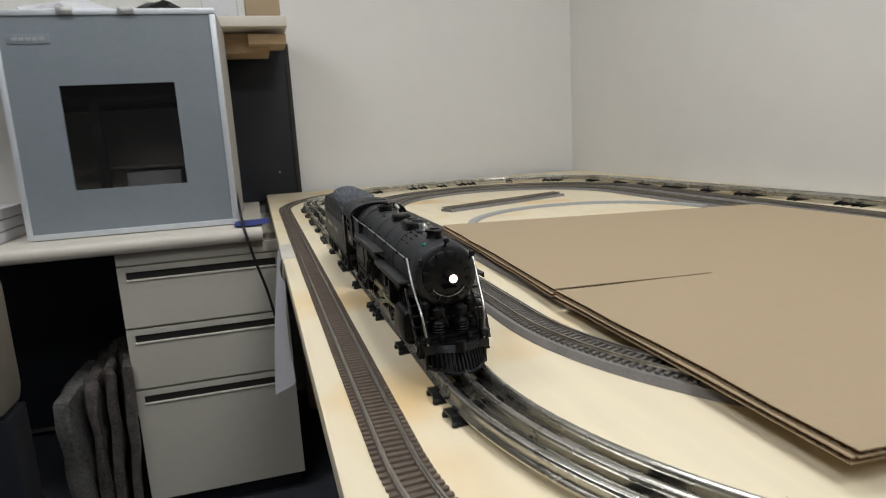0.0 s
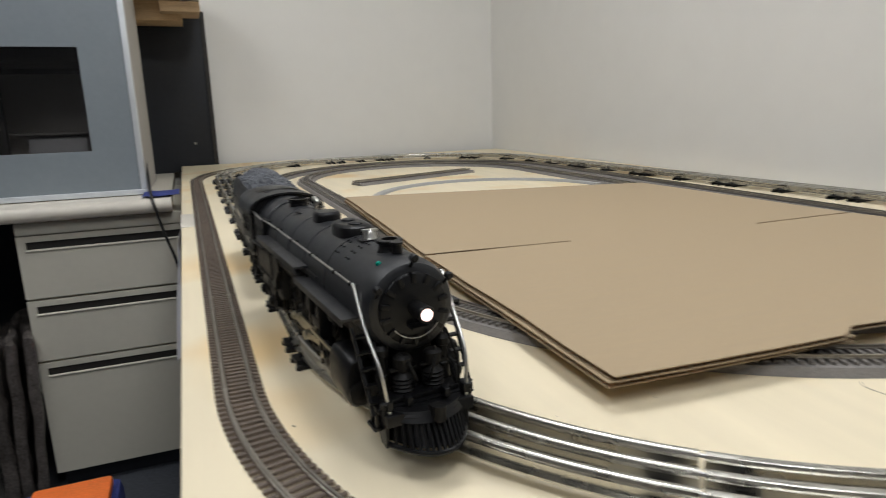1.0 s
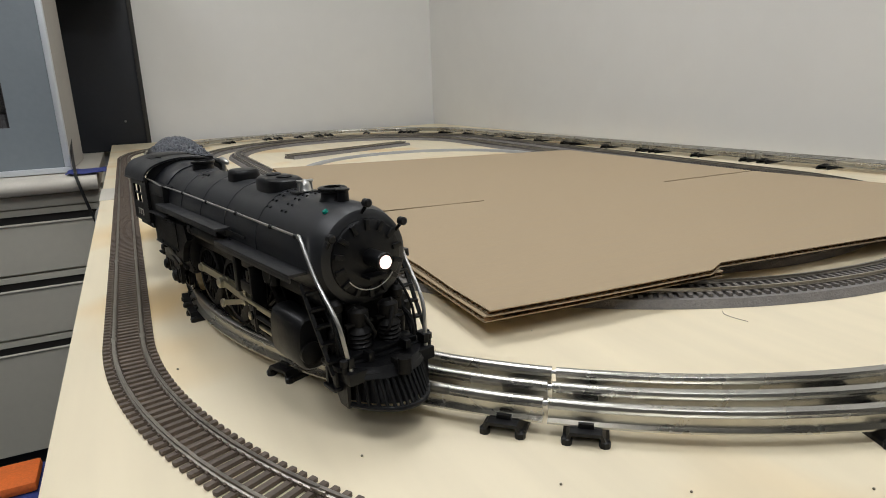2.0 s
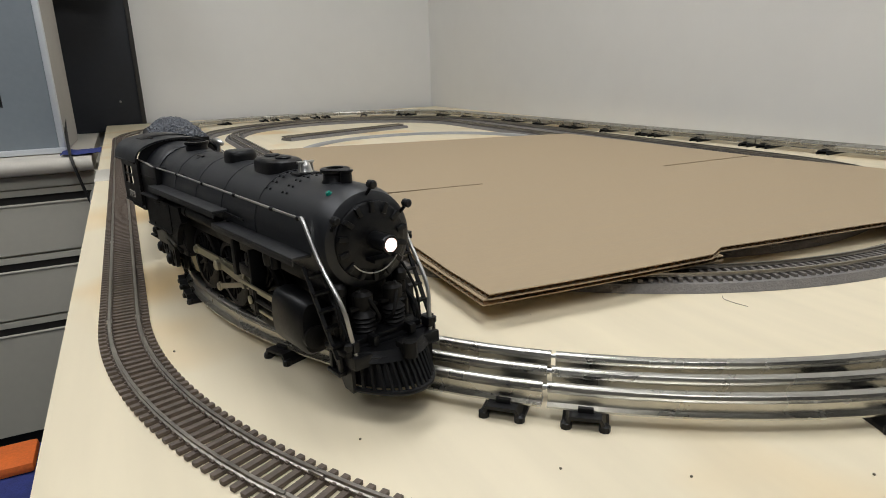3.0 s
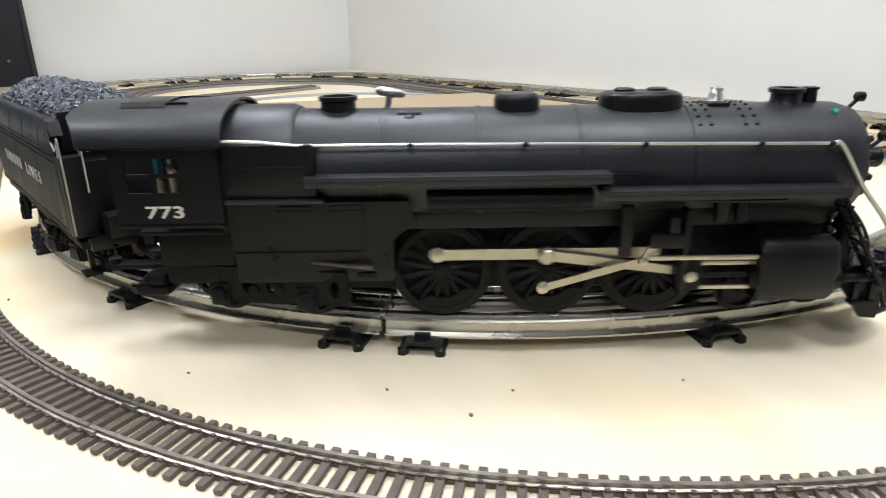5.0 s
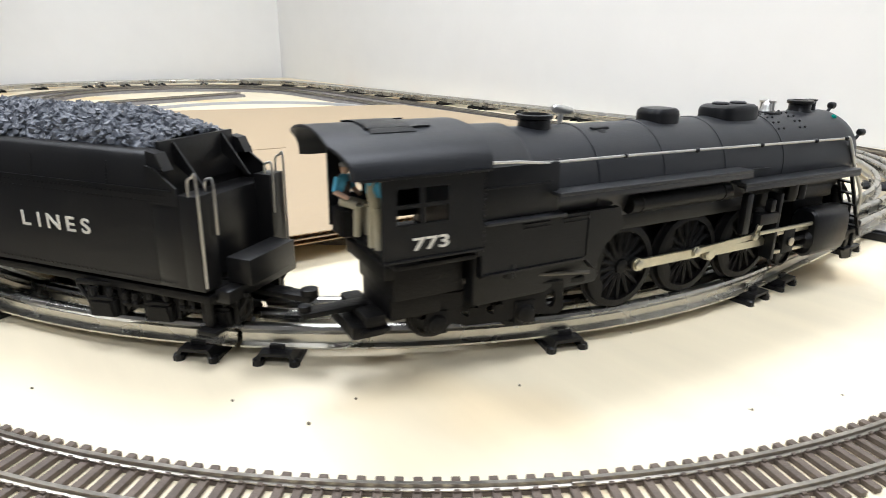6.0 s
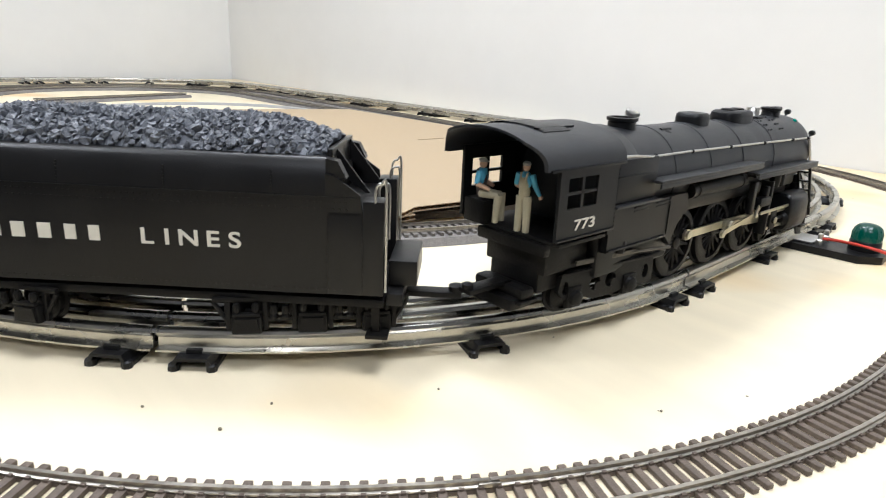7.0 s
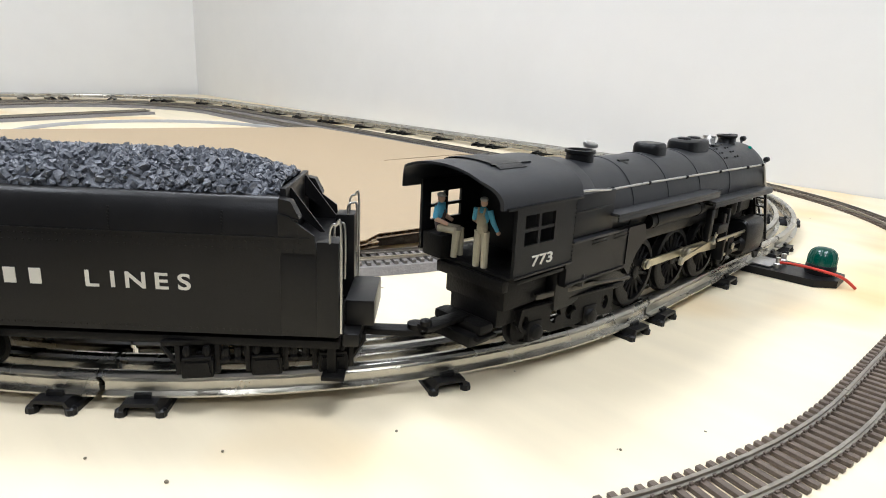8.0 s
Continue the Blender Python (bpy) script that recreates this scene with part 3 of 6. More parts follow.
def booth():
    """A grey cabinet with aluminium edges and a square window, standing on the desk."""
    c = thing("grey_display_case", "blue-grey case with white aluminium edges and square dark window", "case")
    w, h, d = 0.486, 0.531, 0.36
    wx0, wx1, wz0, wz1 = 0.120, 0.374, 0.114, 0.360
    bm = bmesh.new()
    outer = [(0.012, 0.012), (w - 0.012, 0.012), (w - 0.012, h - 0.012), (0.012, h - 0.012)]
    inner = [(wx0, wz0), (wx1, wz0), (wx1, wz1), (wx0, wz1)]
    loft(bm, [[(x, 0.010, z) for x, z in outer], [(x, 0.004, z) for x, z in outer], [(x, 0.004, z) for x, z in inner], [(x, 0.010, z) for x, z in inner], [(x, 0.010, z) for x, z in outer]], caps=False)
    bmesh.ops.remove_doubles(bm, verts=bm.verts, dist=1e-6)
    part("front_panel", bm, M_CASEGREY, c)
    for b in ((0, 0, 0, w, 0.02, 0.014), (0, 0, h - 0.014, w, 0.02, h), (0, 0, 0.014, 0.014, 0.02, h - 0.014), (w - 0.014, 0, 0.014, w, 0.02, h - 0.014)):
        bm = bmesh.new()
        box(bm, *b, 0.003)
        part("edge_profile", bm, M_ALU, c, "white aluminium edge profile")
    # the back panel is near-black: shade inside the case put into its colour
    for b in ((0.002, 0.021, 0.002, 0.008, d, h - 0.002), (w - 0.008, 0.021, 0.002, w - 0.002, d, h - 0.002), (0.009, d - 0.006, 0.009, w - 0.009, d, h - 0.009)):
        bm = bmesh.new()
        box(bm, *b)
        part("side_panel", bm, M_SLOT if b[1] > 0.1 else M_CASESIDE, c)
    for b in ((0.009, 0.021, 0.002, w - 0.009, d - 0.007, 0.008), (0.009, 0.021, h - 0.008, w - 0.009, d - 0.007, h - 0.002)):
        bm = bmesh.new()
        box(bm, *b)
        part("panel", bm, M_CASESIDE, c)
    bm = bmesh.new()
    box(bm, wx0 + 0.001, 0.011, wz0 - 0.004, wx1 - 0.001, 0.013, wz1 + 0.004)
    pane = part("window_pane", bm, M_GLASSDARK, c, "dark clear window pane")
    pane.visible_shadow = False
    # the last, near-black board is added to shade the top of the inside
    for nm, b, mt in (("inner_back", (0.030, d - 0.030, 0.009, w - 0.030, d - 0.020, 0.315), M_CASESIDE), ("inner_shelf", (0.060, d - 0.090, 0.150, w - 0.030, d - 0.031, 0.156), M_CASESIDE),
                      ("inner_box", (0.190, d - 0.120, 0.009, 0.330, d - 0.032, 0.140), M_PAPER), ("inner_post", (wx0 + 0.030, 0.120, 0.009, wx0 + 0.052, 0.140, 0.340), M_SLOT),
                      ("inner_shade_board", (0.030, 0.060, 0.330, w - 0.030, d - 0.020, 0.340), M_SLOT)):
        bm = bmesh.new()
        box(bm, *b, 0.001)
        part(nm, bm, mt, c)
    bm = bmesh.new()
    box(bm, 0.03, 0.0025, 0.455, 0.118, 0.004, 0.477, 0.0004)
    plate = part("name_plate", bm, M_CASEGREY, c, "small grey label plate with worn print")
    bm = bmesh.new()
    for i in range(5):
        box(bm, 0.040 + i * 0.014, 0.0018, 0.462, 0.051 + i * 0.014, 0.0025, 0.470)
    part("print", bm, M_GREYBED, plate)
    for x in (0.14, 0.27):
        bm = bmesh.new()
        box(bm, x, -0.003, h - 0.014, x + 0.035, 0.006, h + 0.004, 0.0015)
        part("latch", bm, M_CHROME, c, "bright metal latch")
    c.matrix_basis = pose(-1.061, 1.315, DESK_Z + 0.002, 0, 0, -1.5)


def office_things():
    bm = bmesh.new()
    box(bm, -0.80, 1.893, DESK_Z + 0.001, -0.372, 1.927, 0.505, 0.002)
    board = thing("dark_panel", "tall dark navy back panel standing behind the desk", "panel")
    part("board", bm, M_NAVY, board)
    # black strip standing in for the shaded gap between panel and wall
    bm = bmesh.new()
    box(bm, -0.384, 1.886, DESK_Z + 0.001, -0.371, 1.892, 0.505, 0.001)
    part("gap_shade_strip", bm, M_SLOT, board)
    bm = bmesh.new()
    turned(bm, (-0.44, 1.892, 0.075), (0, -1, 0), [(0, 0.004), (0.004, 0.004), (0.006, 0.002)], 10)
    tagged(part("screw_head", bm, M_CHROME), "small bright screw head on the dark panel", "screw")
    bm = bmesh.new()
    box(bm, -2.2, 1.60, 0.515, -0.385, 1.925, 0.545, 0.004)
    tagged(part("wall_shelf", bm, M_DESK), "pale laminate shelf board above the desk", "shelf")
    for x0, x1, z0, z1, y0 in ((-0.66, -0.44, 0.452, 0.512, 1.70), (-0.50, -0.39, 0.470, 0.500, 1.64)):
        bm = bmesh.new()
        box(bm, x0, y0, z0, x1, y0 + 0.15, z1, 0.002)
        tagged(part("wood_offcut", bm, M_WOOD), "raw wood strip fixed beneath the shelf", "wood", "wood strips")
    for x, wd, hh, mt, lab in ((-0.62, 0.10, 0.09, M_PAPER, "white plastic bag of papers"), (-0.50, 0.10, 0.11, M_CARD, "brown carton with print")):
        bm = bmesh.new()
        vs = box(bm, x, 1.62, 0.546, x + wd, 1.75, 0.546 + hh, 0.01)
        tagged(part("shelf_package", bm, mt), lab + " lying on the shelf", "bundle", "shelf bundles")
    # a heap on top of the case
    for x, y, l, hh, mt, lab in ((-0.93, 1.45, 0.26, 0.035, M_PAPER, "crumpled white paper on top of the case"), (-0.71, 1.43, 0.12, 0.03, M_CABLE, "black coiled cable on top of the case")):
        bm = bmesh.new()
        bmesh.ops.create_icosphere(bm, subdivisions=3, radius=1)
        for v in bm.verts:
            k = 1 + 0.35 * noise.noise(v.co * 2.2 + Vector((x * 9, 0, 0)))
            v.co = Vector((v.co.x * l / 2 * k, v.co.y * 0.08 * k, max(v.co.z * k, -0.1) * hh))
        bmesh.ops.translate(bm, verts=bm.verts, vec=(x, y, DESK_Z + 0.535 + 0.1 * hh))
        tagged(part("crumpled_heap", bm, mt), lab, "clutter", "clutter on the case")
    # blue cloth and scraps beside the case
    bm = bmesh.new()
    n = 14
    grid = [[(-0.585 + 0.085 * i / n, 1.222 + 0.12 * j / n, DESK_Z + 0.004 + 0.008 * abs(noise.noise((i * 0.35, j * 0.35, 3)))) for j in range(n + 1)] for i in range(n + 1)]
    loft(bm, grid, caps=False, closed=False)
    tagged(part("blue_cloth", bm, M_BLUE), "crumpled dark blue cloth lying on the desk", "cloth")
    # cable from the case over the drawers
    bm = bmesh.new()
    tube(bm, smooth_curve([(-0.578, 1.46, 0.06), (-0.573, 1.36, 0.03), (-0.566, 1.25, -0.010), (-0.560, 1.196, -0.030), (-0.545, 1.192, -0.10), (-0.524, 1.19, -0.18), (-0.508, 1.19, -0.27), (-0.50, 1.192, -0.30)], 8), 0.0035, 8)
    tagged(part("power_cable", bm, M_CABLE), "black power cable hanging over the drawers", "cable")
    # paper hanging from the table's side
    bm = bmesh.new()
    rows = []
    for j in range(9):
        t = j / 8
        rows.append([(-0.4965 - 0.030 * t * (i / 6) - 0.004 * math.sin(3 * t + i), 0.50 + 0.30 * (i / 6) * (1 - 0.25 * t) - 0.04 * t, -0.012 - 0.24 * t * (0.55 + 0.45 * i / 6)) for i in range(7)])
    loft(bm, rows, caps=False, closed=False)
    tagged(part("hanging_paper", bm, M_PAPER), "white paper sheet hanging down from the table edge", "paper")
    bm = bmesh.new()
    box(bm, TABLE_X0 - 0.0012, 0.62, -0.018, TABLE_X0 + 0.035, 0.76, 0.0008, 0.0003)
    tagged(part("masking_tape", bm, M_DESK), "beige masking tape folded over the table edge", "tape")
    # wrapped stacks on the floor
    for k, (x, y, w, hh, mt) in enumerate(((-0.990, 1.15, 0.045, 0.37, M_BAGWHITE), (-0.950, 1.18, 0.030, 0.39, M_BAG), (-0.920, 1.19, 0.026, 0.41, M_BAG), (-0.892, 1.20, 0.028, 0.42, M_BAG))):
        bm = bmesh.new()
        box(bm, -w / 2, 0, 0, w / 2, 0.30, hh, 0.012)
        bmesh.ops.subdivide_edges(bm, edges=bm.edges[:], cuts=5, use_grid_fill=True)
        for v in bm.verts:
            v.co += Vector((1, 1, 0.4)) * 0.012 * noise.noise(v.co * 22 + Vector((k * 7, 0, 0)))
        bmesh.ops.transform(bm, matrix=pose(x, y, FLOOR_Z + 0.006, 0, 2 * (k - 1), 4 * k), verts=bm.verts)
        tagged(part("wrapped_package", bm, mt), "upright bundle wrapped in clouded clear plastic on the floor", "bundle", "wrapped bundles")
    # rounded end of a seat
    chair = thing("armchair", "dull tan upholstered chair back with rounded top", "chair")
    bm = bmesh.new()
    box(bm, -1.40, 0.88, -0.30, -1.016, 1.02, -0.030, 0.03)
    part("backrest", bm, M_CREAMFAB, chair)
    bm = bmesh.new()
    box(bm, -1.37, 0.90, FLOOR_Z, -1.014, 1.00, -0.301, 0.006)
    part("base", bm, M_NAVY, chair)
    # things on the floor beside the table
    bm = bmesh.new()
    box(bm, -1.0, 0.52, FLOOR_Z + 0.003, -0.655, 0.80, FLOOR_Z + 0.245, 0.02)
    tagged(part("navy_bag", bm, M_BLUE), "dark navy bag standing on the floor", "bag")
    bm = bmesh.new()
    box(bm, -0.80, 0.68, FLOOR_Z + 0.246, -0.668, 0.77, FLOOR_Z + 0.266, 0.008)
    tagged(part("orange_cloth", bm, M_ORANGE), "folded bright orange cloth on the navy bag", "cloth")
    # books at the far end of the desk
    for k in range(3):
        bm = bmesh.new()
        box(bm, -1.36, 1.32 + 0.01 * k, DESK_Z + 0.001 + 0.028 * k, -1.12, 1.52, DESK_Z + 0.027 + 0.028 * k, 0.003)
        tagged(part("book", bm, M_PAPER), "pale book lying in a stack on the desk", "book", "books on the desk")


desk()
pedestal()
booth()
office_things()


# ---- lock-on with a green lamp ----
def lock_on():
    l = thing("lamp_lock_on", "black track lock-on with a faintly lit dark green dome lamp", "lamp")
    bm = bmesh.new()
    extrude_xy(bm, [(-0.020, 0.010), (0.022, 0.010), (0.024, -0.046), (0.018, -0.060), (-0.008, -0.060), (-0.020, -0.046)], 0.0003, 0.006)
    part("base", bm, M_TIE, l)
    bm = bmesh.new()
    box(bm, -0.014, -0.012, 0.0065, 0.014, 0.018, 0.0078, 0.0003)
    part("contact_plate", bm, M_STEEL, l, "bare steel contact plate")
    for x in (-0.009, 0.008):
        bm = bmesh.new()
        turned(bm, (x, -0.016, 0.006), (0, 0, 1), [(0, 0.0032), (0.004, 0.0032), (0.005, 0.002), (0.009, 0.002), (0.0095, 0.0012)], 12)
        part("terminal", bm, M_CHROME, l, "bright threaded terminal")
    bm = bmesh.new()
    turned(bm, (0.006, -0.044, 0.006), (0, 0, 1), [(0, 0.0112), (0.007, 0.0112), (0.008, 0.0106)], 28)
    part("socket", bm, M_TIE, l)
    bm = bmesh.new()
    turned(bm, (0.006, -0.044, 0.0138), (0, 0, 1), [(0, 0.0103), (0.006, 0.0103), (0.0102, 0.0090), (0.0130, 0.0057), (0.0140, 0.0)], 28)
    dome = part("dome", bm, M_GREEN, l, "dark green plastic lamp dome")
    for i in range(14):
        a = 2 * math.pi * i / 14
        bm = bmesh.new()
        tube(bm, [(0.006 + r * math.cos(a), -0.044 + r * math.sin(a), 0.0138 + z) for z, r in ((0.0005, 0.0103), (0.006, 0.0103), (0.0098, 0.0091), (0.0122, 0.0066))], 0.0005, 6)
        part("rib", bm, M_GREEN, dome)
    bm = bmesh.new()
    tube(bm, smooth_curve([(-0.009, -0.016, 0.011), (-0.010, -0.030, 0.0125), (-0.010, -0.048, 0.012), (-0.006, -0.062, 0.009), (0.001, -0.071, 0.001)], 6), 0.0012, 8)
    part("wire", bm, M_REDWIRE, l, "red insulated wire")
    l.matrix_basis = pose(0.201, -0.386, 0, 0, 0, 4)


def crumbs():
    """Grit and splinters on the plywood."""
    rnd = random.Random(7)
    for x, y, s in ((-0.257, -0.349, 0.0006), (-0.299, -0.320, 0.0006), (-0.281, -0.354, 0.0008), (-0.130, -0.453, 0.0006), (-0.194, -0.382, 0.0006), (-0.364, -0.260, 0.0006), (-0.431, -0.118, 0.0007), (-0.281, 0.183, 0.004)):
        bm = bmesh.new()
        bmesh.ops.create_icosphere(bm, subdivisions=2, radius=s)
        for v in bm.verts:
            v.co *= 1 + 0.4 * noise.noise(v.co * 900)
        bmesh.ops.translate(bm, verts=bm.verts, vec=(x, y, s * 0.7))
        tagged(part("crumb", bm, M_GREYBED if s >= 0.004 else M_SPECK), "small crumb of grit on the plywood", "crumb", "crumbs")
    bm = bmesh.new()
    tube(bm, smooth_curve([(-0.086, -0.238, 0.0006), (-0.090, -0.232, 0.0016), (-0.089, -0.222, 0.001), (-0.084, -0.216, 0.0006)], 5), 0.00022, 5)
    tagged(part("fibre", bm, M_SPECK), "thin dark fibre lying on the plywood", "fibre")
    bm = bmesh.new()
    for i in range(40):
        x, y = rnd.uniform(-0.48, 0.6), rnd.uniform(-0.55, 0.1)
        s = rnd.uniform(0.00015, 0.0004)
        box(bm, x - s, y - s * rnd.uniform(0.5, 2), 0.0001, x + s, y + s, s, 0, None)
    tagged(part("grit", bm, M_SPECK), "scattered fine dark grit on the plywood", "grit", kind="stuff")


lock_on()
crumbs()


# ---- the train ----
# Engine space: x forwards from the middle driving axle, y to its left, z up from the railhead.
AXLES = (-0.0465, 0.0, 0.0455)
WHEEL_R, AXLE_Z, CRANK = 0.0212, 0.0212, 0.0084
BZ, BR = 0.0640, 0.0255


def wheel_mesh(name, r, spokes, width=0.0045, pin=False):
    """A flanged wheel about the y axis; its face looks to -y."""
    bm = bmesh.new()
    seg = 40 if r > 0.015 else 24
    turned(bm, (0, -width / 2, 0), (0, 1, 0), [(0, r * 0.84), (0, r - 0.0006), (0.0004, r), (width - 0.0012, r), (width - 0.0008, r + 0.0016), (width, r + 0.0016), (width, r * 0.84), (0, r * 0.84)], seg, False)
    if spokes:
        turned(bm, (0, width * 0.28, 0), (0, 1, 0), [(0, r * 0.84), (width * 0.2, r * 0.84)], seg)
        # counterweight opposite the crank pin
        arc = [(-math.cos(t) * r * 0.84, math.sin(t) * r * 0.84) for t in np.linspace(-0.85, 0.85, 12)] + [(-math.cos(t) * r * 0.62, math.sin(t) * r * 0.62) for t in np.linspace(0.6, -0.6, 8)]
        extrude_xz(bm, arc, -width * 0.45, 0.0)
    else:
        turned(bm, (0, -width * 0.25, 0), (0, 1, 0), [(0, r * 0.45), (width * 0.1, r * 0.84), (width * 0.6, r * 0.84)], seg)
    turned(bm, (0, -width * 0.75, 0), (0, 1, 0), [(0, r * 0.10), (0.0004, r * 0.17), (width, r * 0.19)], 16)
    if pin:
        turned(bm, (CRANK, -width * 0.7, 0), (0, 1, 0), [(0, 0.0030), (width * 0.7, 0.0036)], 14)
    return bm


def arch(x, half, z0, ztop, n=18, power=2.8):
    """Points of a cab-roof arch at x, from right to left."""
    return [(x, half * math.cos(t), z0 + (ztop - z0) * abs(math.sin(t)) ** (2 / power)) for t in (math.pi * i / n for i in range(n + 1))][::-1]


ENGINE_TRUCKS = []


def steam_engine():
    e = thing("toy_steam_locomotive", "matte black die-cast toy steam locomotive on three-rail track", "locomotive")
    # boiler with bands
    bm = bmesh.new()
    prof = [(-0.112, BR + 0.0006)]
    for b in (-0.070, -0.030, 0.012, 0.058):
        prof += [(b - 0.0012, BR), (b - 0.0010, BR + 0.0004), (b + 0.0010, BR + 0.0004), (b + 0.0012, BR)]
    prof += [(0.116, BR), (0.122, BR - 0.0003), (0.128, BR - 0.0022), (0.1295, BR - 0.0045), (0.1295, 0.0)]
    turned(bm, (0, 0, BZ), (1, 0, 0), [(-0.112, 0.0)] + prof, 48)
    boiler = part("boiler", bm, M_BOILER, e)
    # firebox wrapper: a raised hood with straight sides
    bm = bmesh.new()
    def hood(x, r):
        top = [(x, r * math.cos(t), BZ + r * math.sin(t)) for t in (math.pi * i / 24 for i in range(25))]
        return [(x, r, 0.044)] + top + [(x, -r, 0.044)]
    loft(bm, [hood(-0.137, 0.0282), hood(-0.109, 0.0280), hood(-0.1065, 0.0268)])
    firebox = part("firebox", bm, M_BOILER, e)
    bm = bmesh.new()
    box(bm, -0.135, -0.0245, 0.018, -0.066, 0.0245, 0.052, 0.003)
    part("ash_pan", bm, M_BLACK, e)
    bm = bmesh.new()
    box(bm, -0.135, -0.0085, 0.009, 0.125, 0.0085, 0.042, 0.001)
    part("frame", bm, M_GUN, e)
    bm = bmesh.new()
    box(bm, -0.070, -0.020, 0.040, 0.118, 0.020, 0.052, 0.003)
    part("boiler_saddle", bm, M_BLACK, e)
    # smokebox front
    bm = bmesh.new()
    turned(bm, (0.1290, 0, BZ), (1, 0, 0), [(0, 0.0192), (0.0018, 0.0190), (0.0028, 0.0178), (0.0036, 0.012), (0.0042, 0.006), (0.0044, 0)], 40)
    door = part("smokebox_door", bm, M_BLACK, e)
    for i in range(14):
        a = 2 * math.pi * (i + 0.5) / 14
        bm = bmesh.new()
        box(bm, -0.0008, -0.0012, -0.0026, 0.0016, 0.0012, 0.0026, 0.0004, pose(0.1318, 0.0165 * math.cos(a), BZ + 0.0165 * math.sin(a)) @ Matrix.Rotation(a - math.pi / 2, 4, "X"))
        part("door_dog", bm, M_BLACK, door)
    bm = bmesh.new()
    tube(bm, [(0.1335, 0.0150 * math.cos(t), BZ + 0.0150 * math.sin(t)) for t in np.linspace(math.pi * 1.2, math.pi * 1.8, 14)], 0.00032, 8)
    part("door_handrail", bm, M_CHROME, door, "bright wire handrail")
    bm = bmesh.new()
    turned(bm, (0.130, 0, BZ + 0.0010), (1, 0, 0), [(0, 0.0040), (0.004, 0.0042), (0.0145, 0.0044), (0.0155, 0.0046), (0.0165, 0.0042), (0.0165, 0.0036)], 24)
    lamp = part("headlight", bm, M_BLACK, e)
    bm = bmesh.new()
    turned(bm, (0.1462, 0, BZ + 0.0010), (1, 0, 0), [(0, 0.0033), (0.0006, 0.0032), (0.0013, 0.0022), (0.0016, 0.0)], 20)
    part("lens", bm, M_LENS, lamp, "glowing warm white lens")
    bm = bmesh.new()
    box(bm, 0.131, -0.0050, BZ - 0.0085, 0.140, 0.0050, BZ - 0.0068, 0.0005)
    part("number_board", bm, M_BLACK, e)
    for y, z in ((0.0, BZ + BR + 0.0012), (0.0185, BZ + 0.0150), (-0.0195, BZ + 0.0130)):
        bm = bmesh.new()
        rod(bm, (0.1285, y, z - 0.005), (0.1330, y * 1.03, z - 0.0005), 0.0009, 8)
        turned(bm, (0.1315, y * 1.04, z + 0.0004), (1, 0, 0), [(0, 0.0014), (0.0006, 0.0021), (0.0036, 0.0021), (0.0042, 0.0014)], 12)
        part("marker_lamp", bm, M_BLACK, e)
    bm = bmesh.new()
    turned(bm, (0.1165, -0.0125, BZ + 0.0222), (0, -0.5, 0.86), [(0, 0.0016), (0.0012, 0.0013), (0.0016, 0)], 10)
    part("green_lens", bm, M_GREENGLASS, e, "small green glass marker")
    # fittings on top
    top = BZ + BR
    bm = bmesh.new()
    turned(bm, (0.102, 0, top - 0.002), (0, 0, 1), [(0, 0.0078), (0.0025, 0.0062), (0.0055, 0.0060), (0.0060, 0.0072), (0.0076, 0.0074), (0.0080, 0.0064), (0.0080, 0.0044), (0.004, 0.004)], 28)
    part("smokestack", bm, M_BLACK, e)
    bm = bmesh.new()
    turned(bm, (0.1120, 0, top - 0.002), (0, 0, 1), [(0, 0.0030), (0.0068, 0.0028), (0.0072, 0.0035), (0.0080, 0.0035), (0.0082, 0.0022)], 18)
    part("feedwater_stack", bm, M_BLACK, e)
    bm = bmesh.new()
    for y in (-0.0042, 0.0042):
        rod(bm, (0.0720, y, top - 0.003), (0.0720, y * 0.85, top + 0.0055), 0.0007, 8)
    turned(bm, (0.0720, 0, top + 0.0005), (0, 0, 1), [(0, 0.0036), (0.0005, 0.0037), (0.0016, 0.0031), (0.0032, 0.0029), (0.0046, 0.0024), (0.0056, 0.0013), (0.0064, 0.0010), (0.0066, 0.0)], 20)
    box(bm, 0.0710, -0.0048, top + 0.0052, 0.0730, 0.0048, top + 0.0066, 0.0004)
    part("bell", bm, M_CHROME, e, "bright nickel bell")
    for x0, x1, w, hh, nm in ((0.0222, 0.0572, 0.0105, 0.0070, "sand_dome"), (-0.0230, -0.0035, 0.0090, 0.0070, "steam_dome")):
        bm = bmesh.new()
        rings = []
        for k, (sc, z) in enumerate(((1.08, -0.006), (1.0, 0.0), (1.0, hh * 0.55), (0.96, hh * 0.80), (0.84, hh * 0.96), (0.60, hh))):
            ring = []
            for i in range(32):
                a = 2 * math.pi * i / 32
                lx = (x1 - x0) / 2 - 0.0
                ring.append(((x0 + x1) / 2 + lx * sc * abs(math.cos(a)) ** 0.62 * (1 if math.cos(a) >= 0 else -1), w * sc * abs(math.sin(a)) ** 0.75 * (1 if math.sin(a) >= 0 else -1), top - 0.0012 + z))
            rings.append(ring)
        loft(bm, rings)
        dome = part(nm, bm, M_BLACK, e)
        if nm == "sand_dome":
            for dx in (-0.007, 0.007):
                bm = bmesh.new()
                turned(bm, ((x0 + x1) / 2 + dx, 0, top - 0.0012 + hh), (0, 0, 1), [(-0.001, 0.0044), (0.0006, 0.0044), (0.0011, 0.0036)], 18)
                part("filler_lid", bm, M_BLACK, dome)
    bm = bmesh.new()
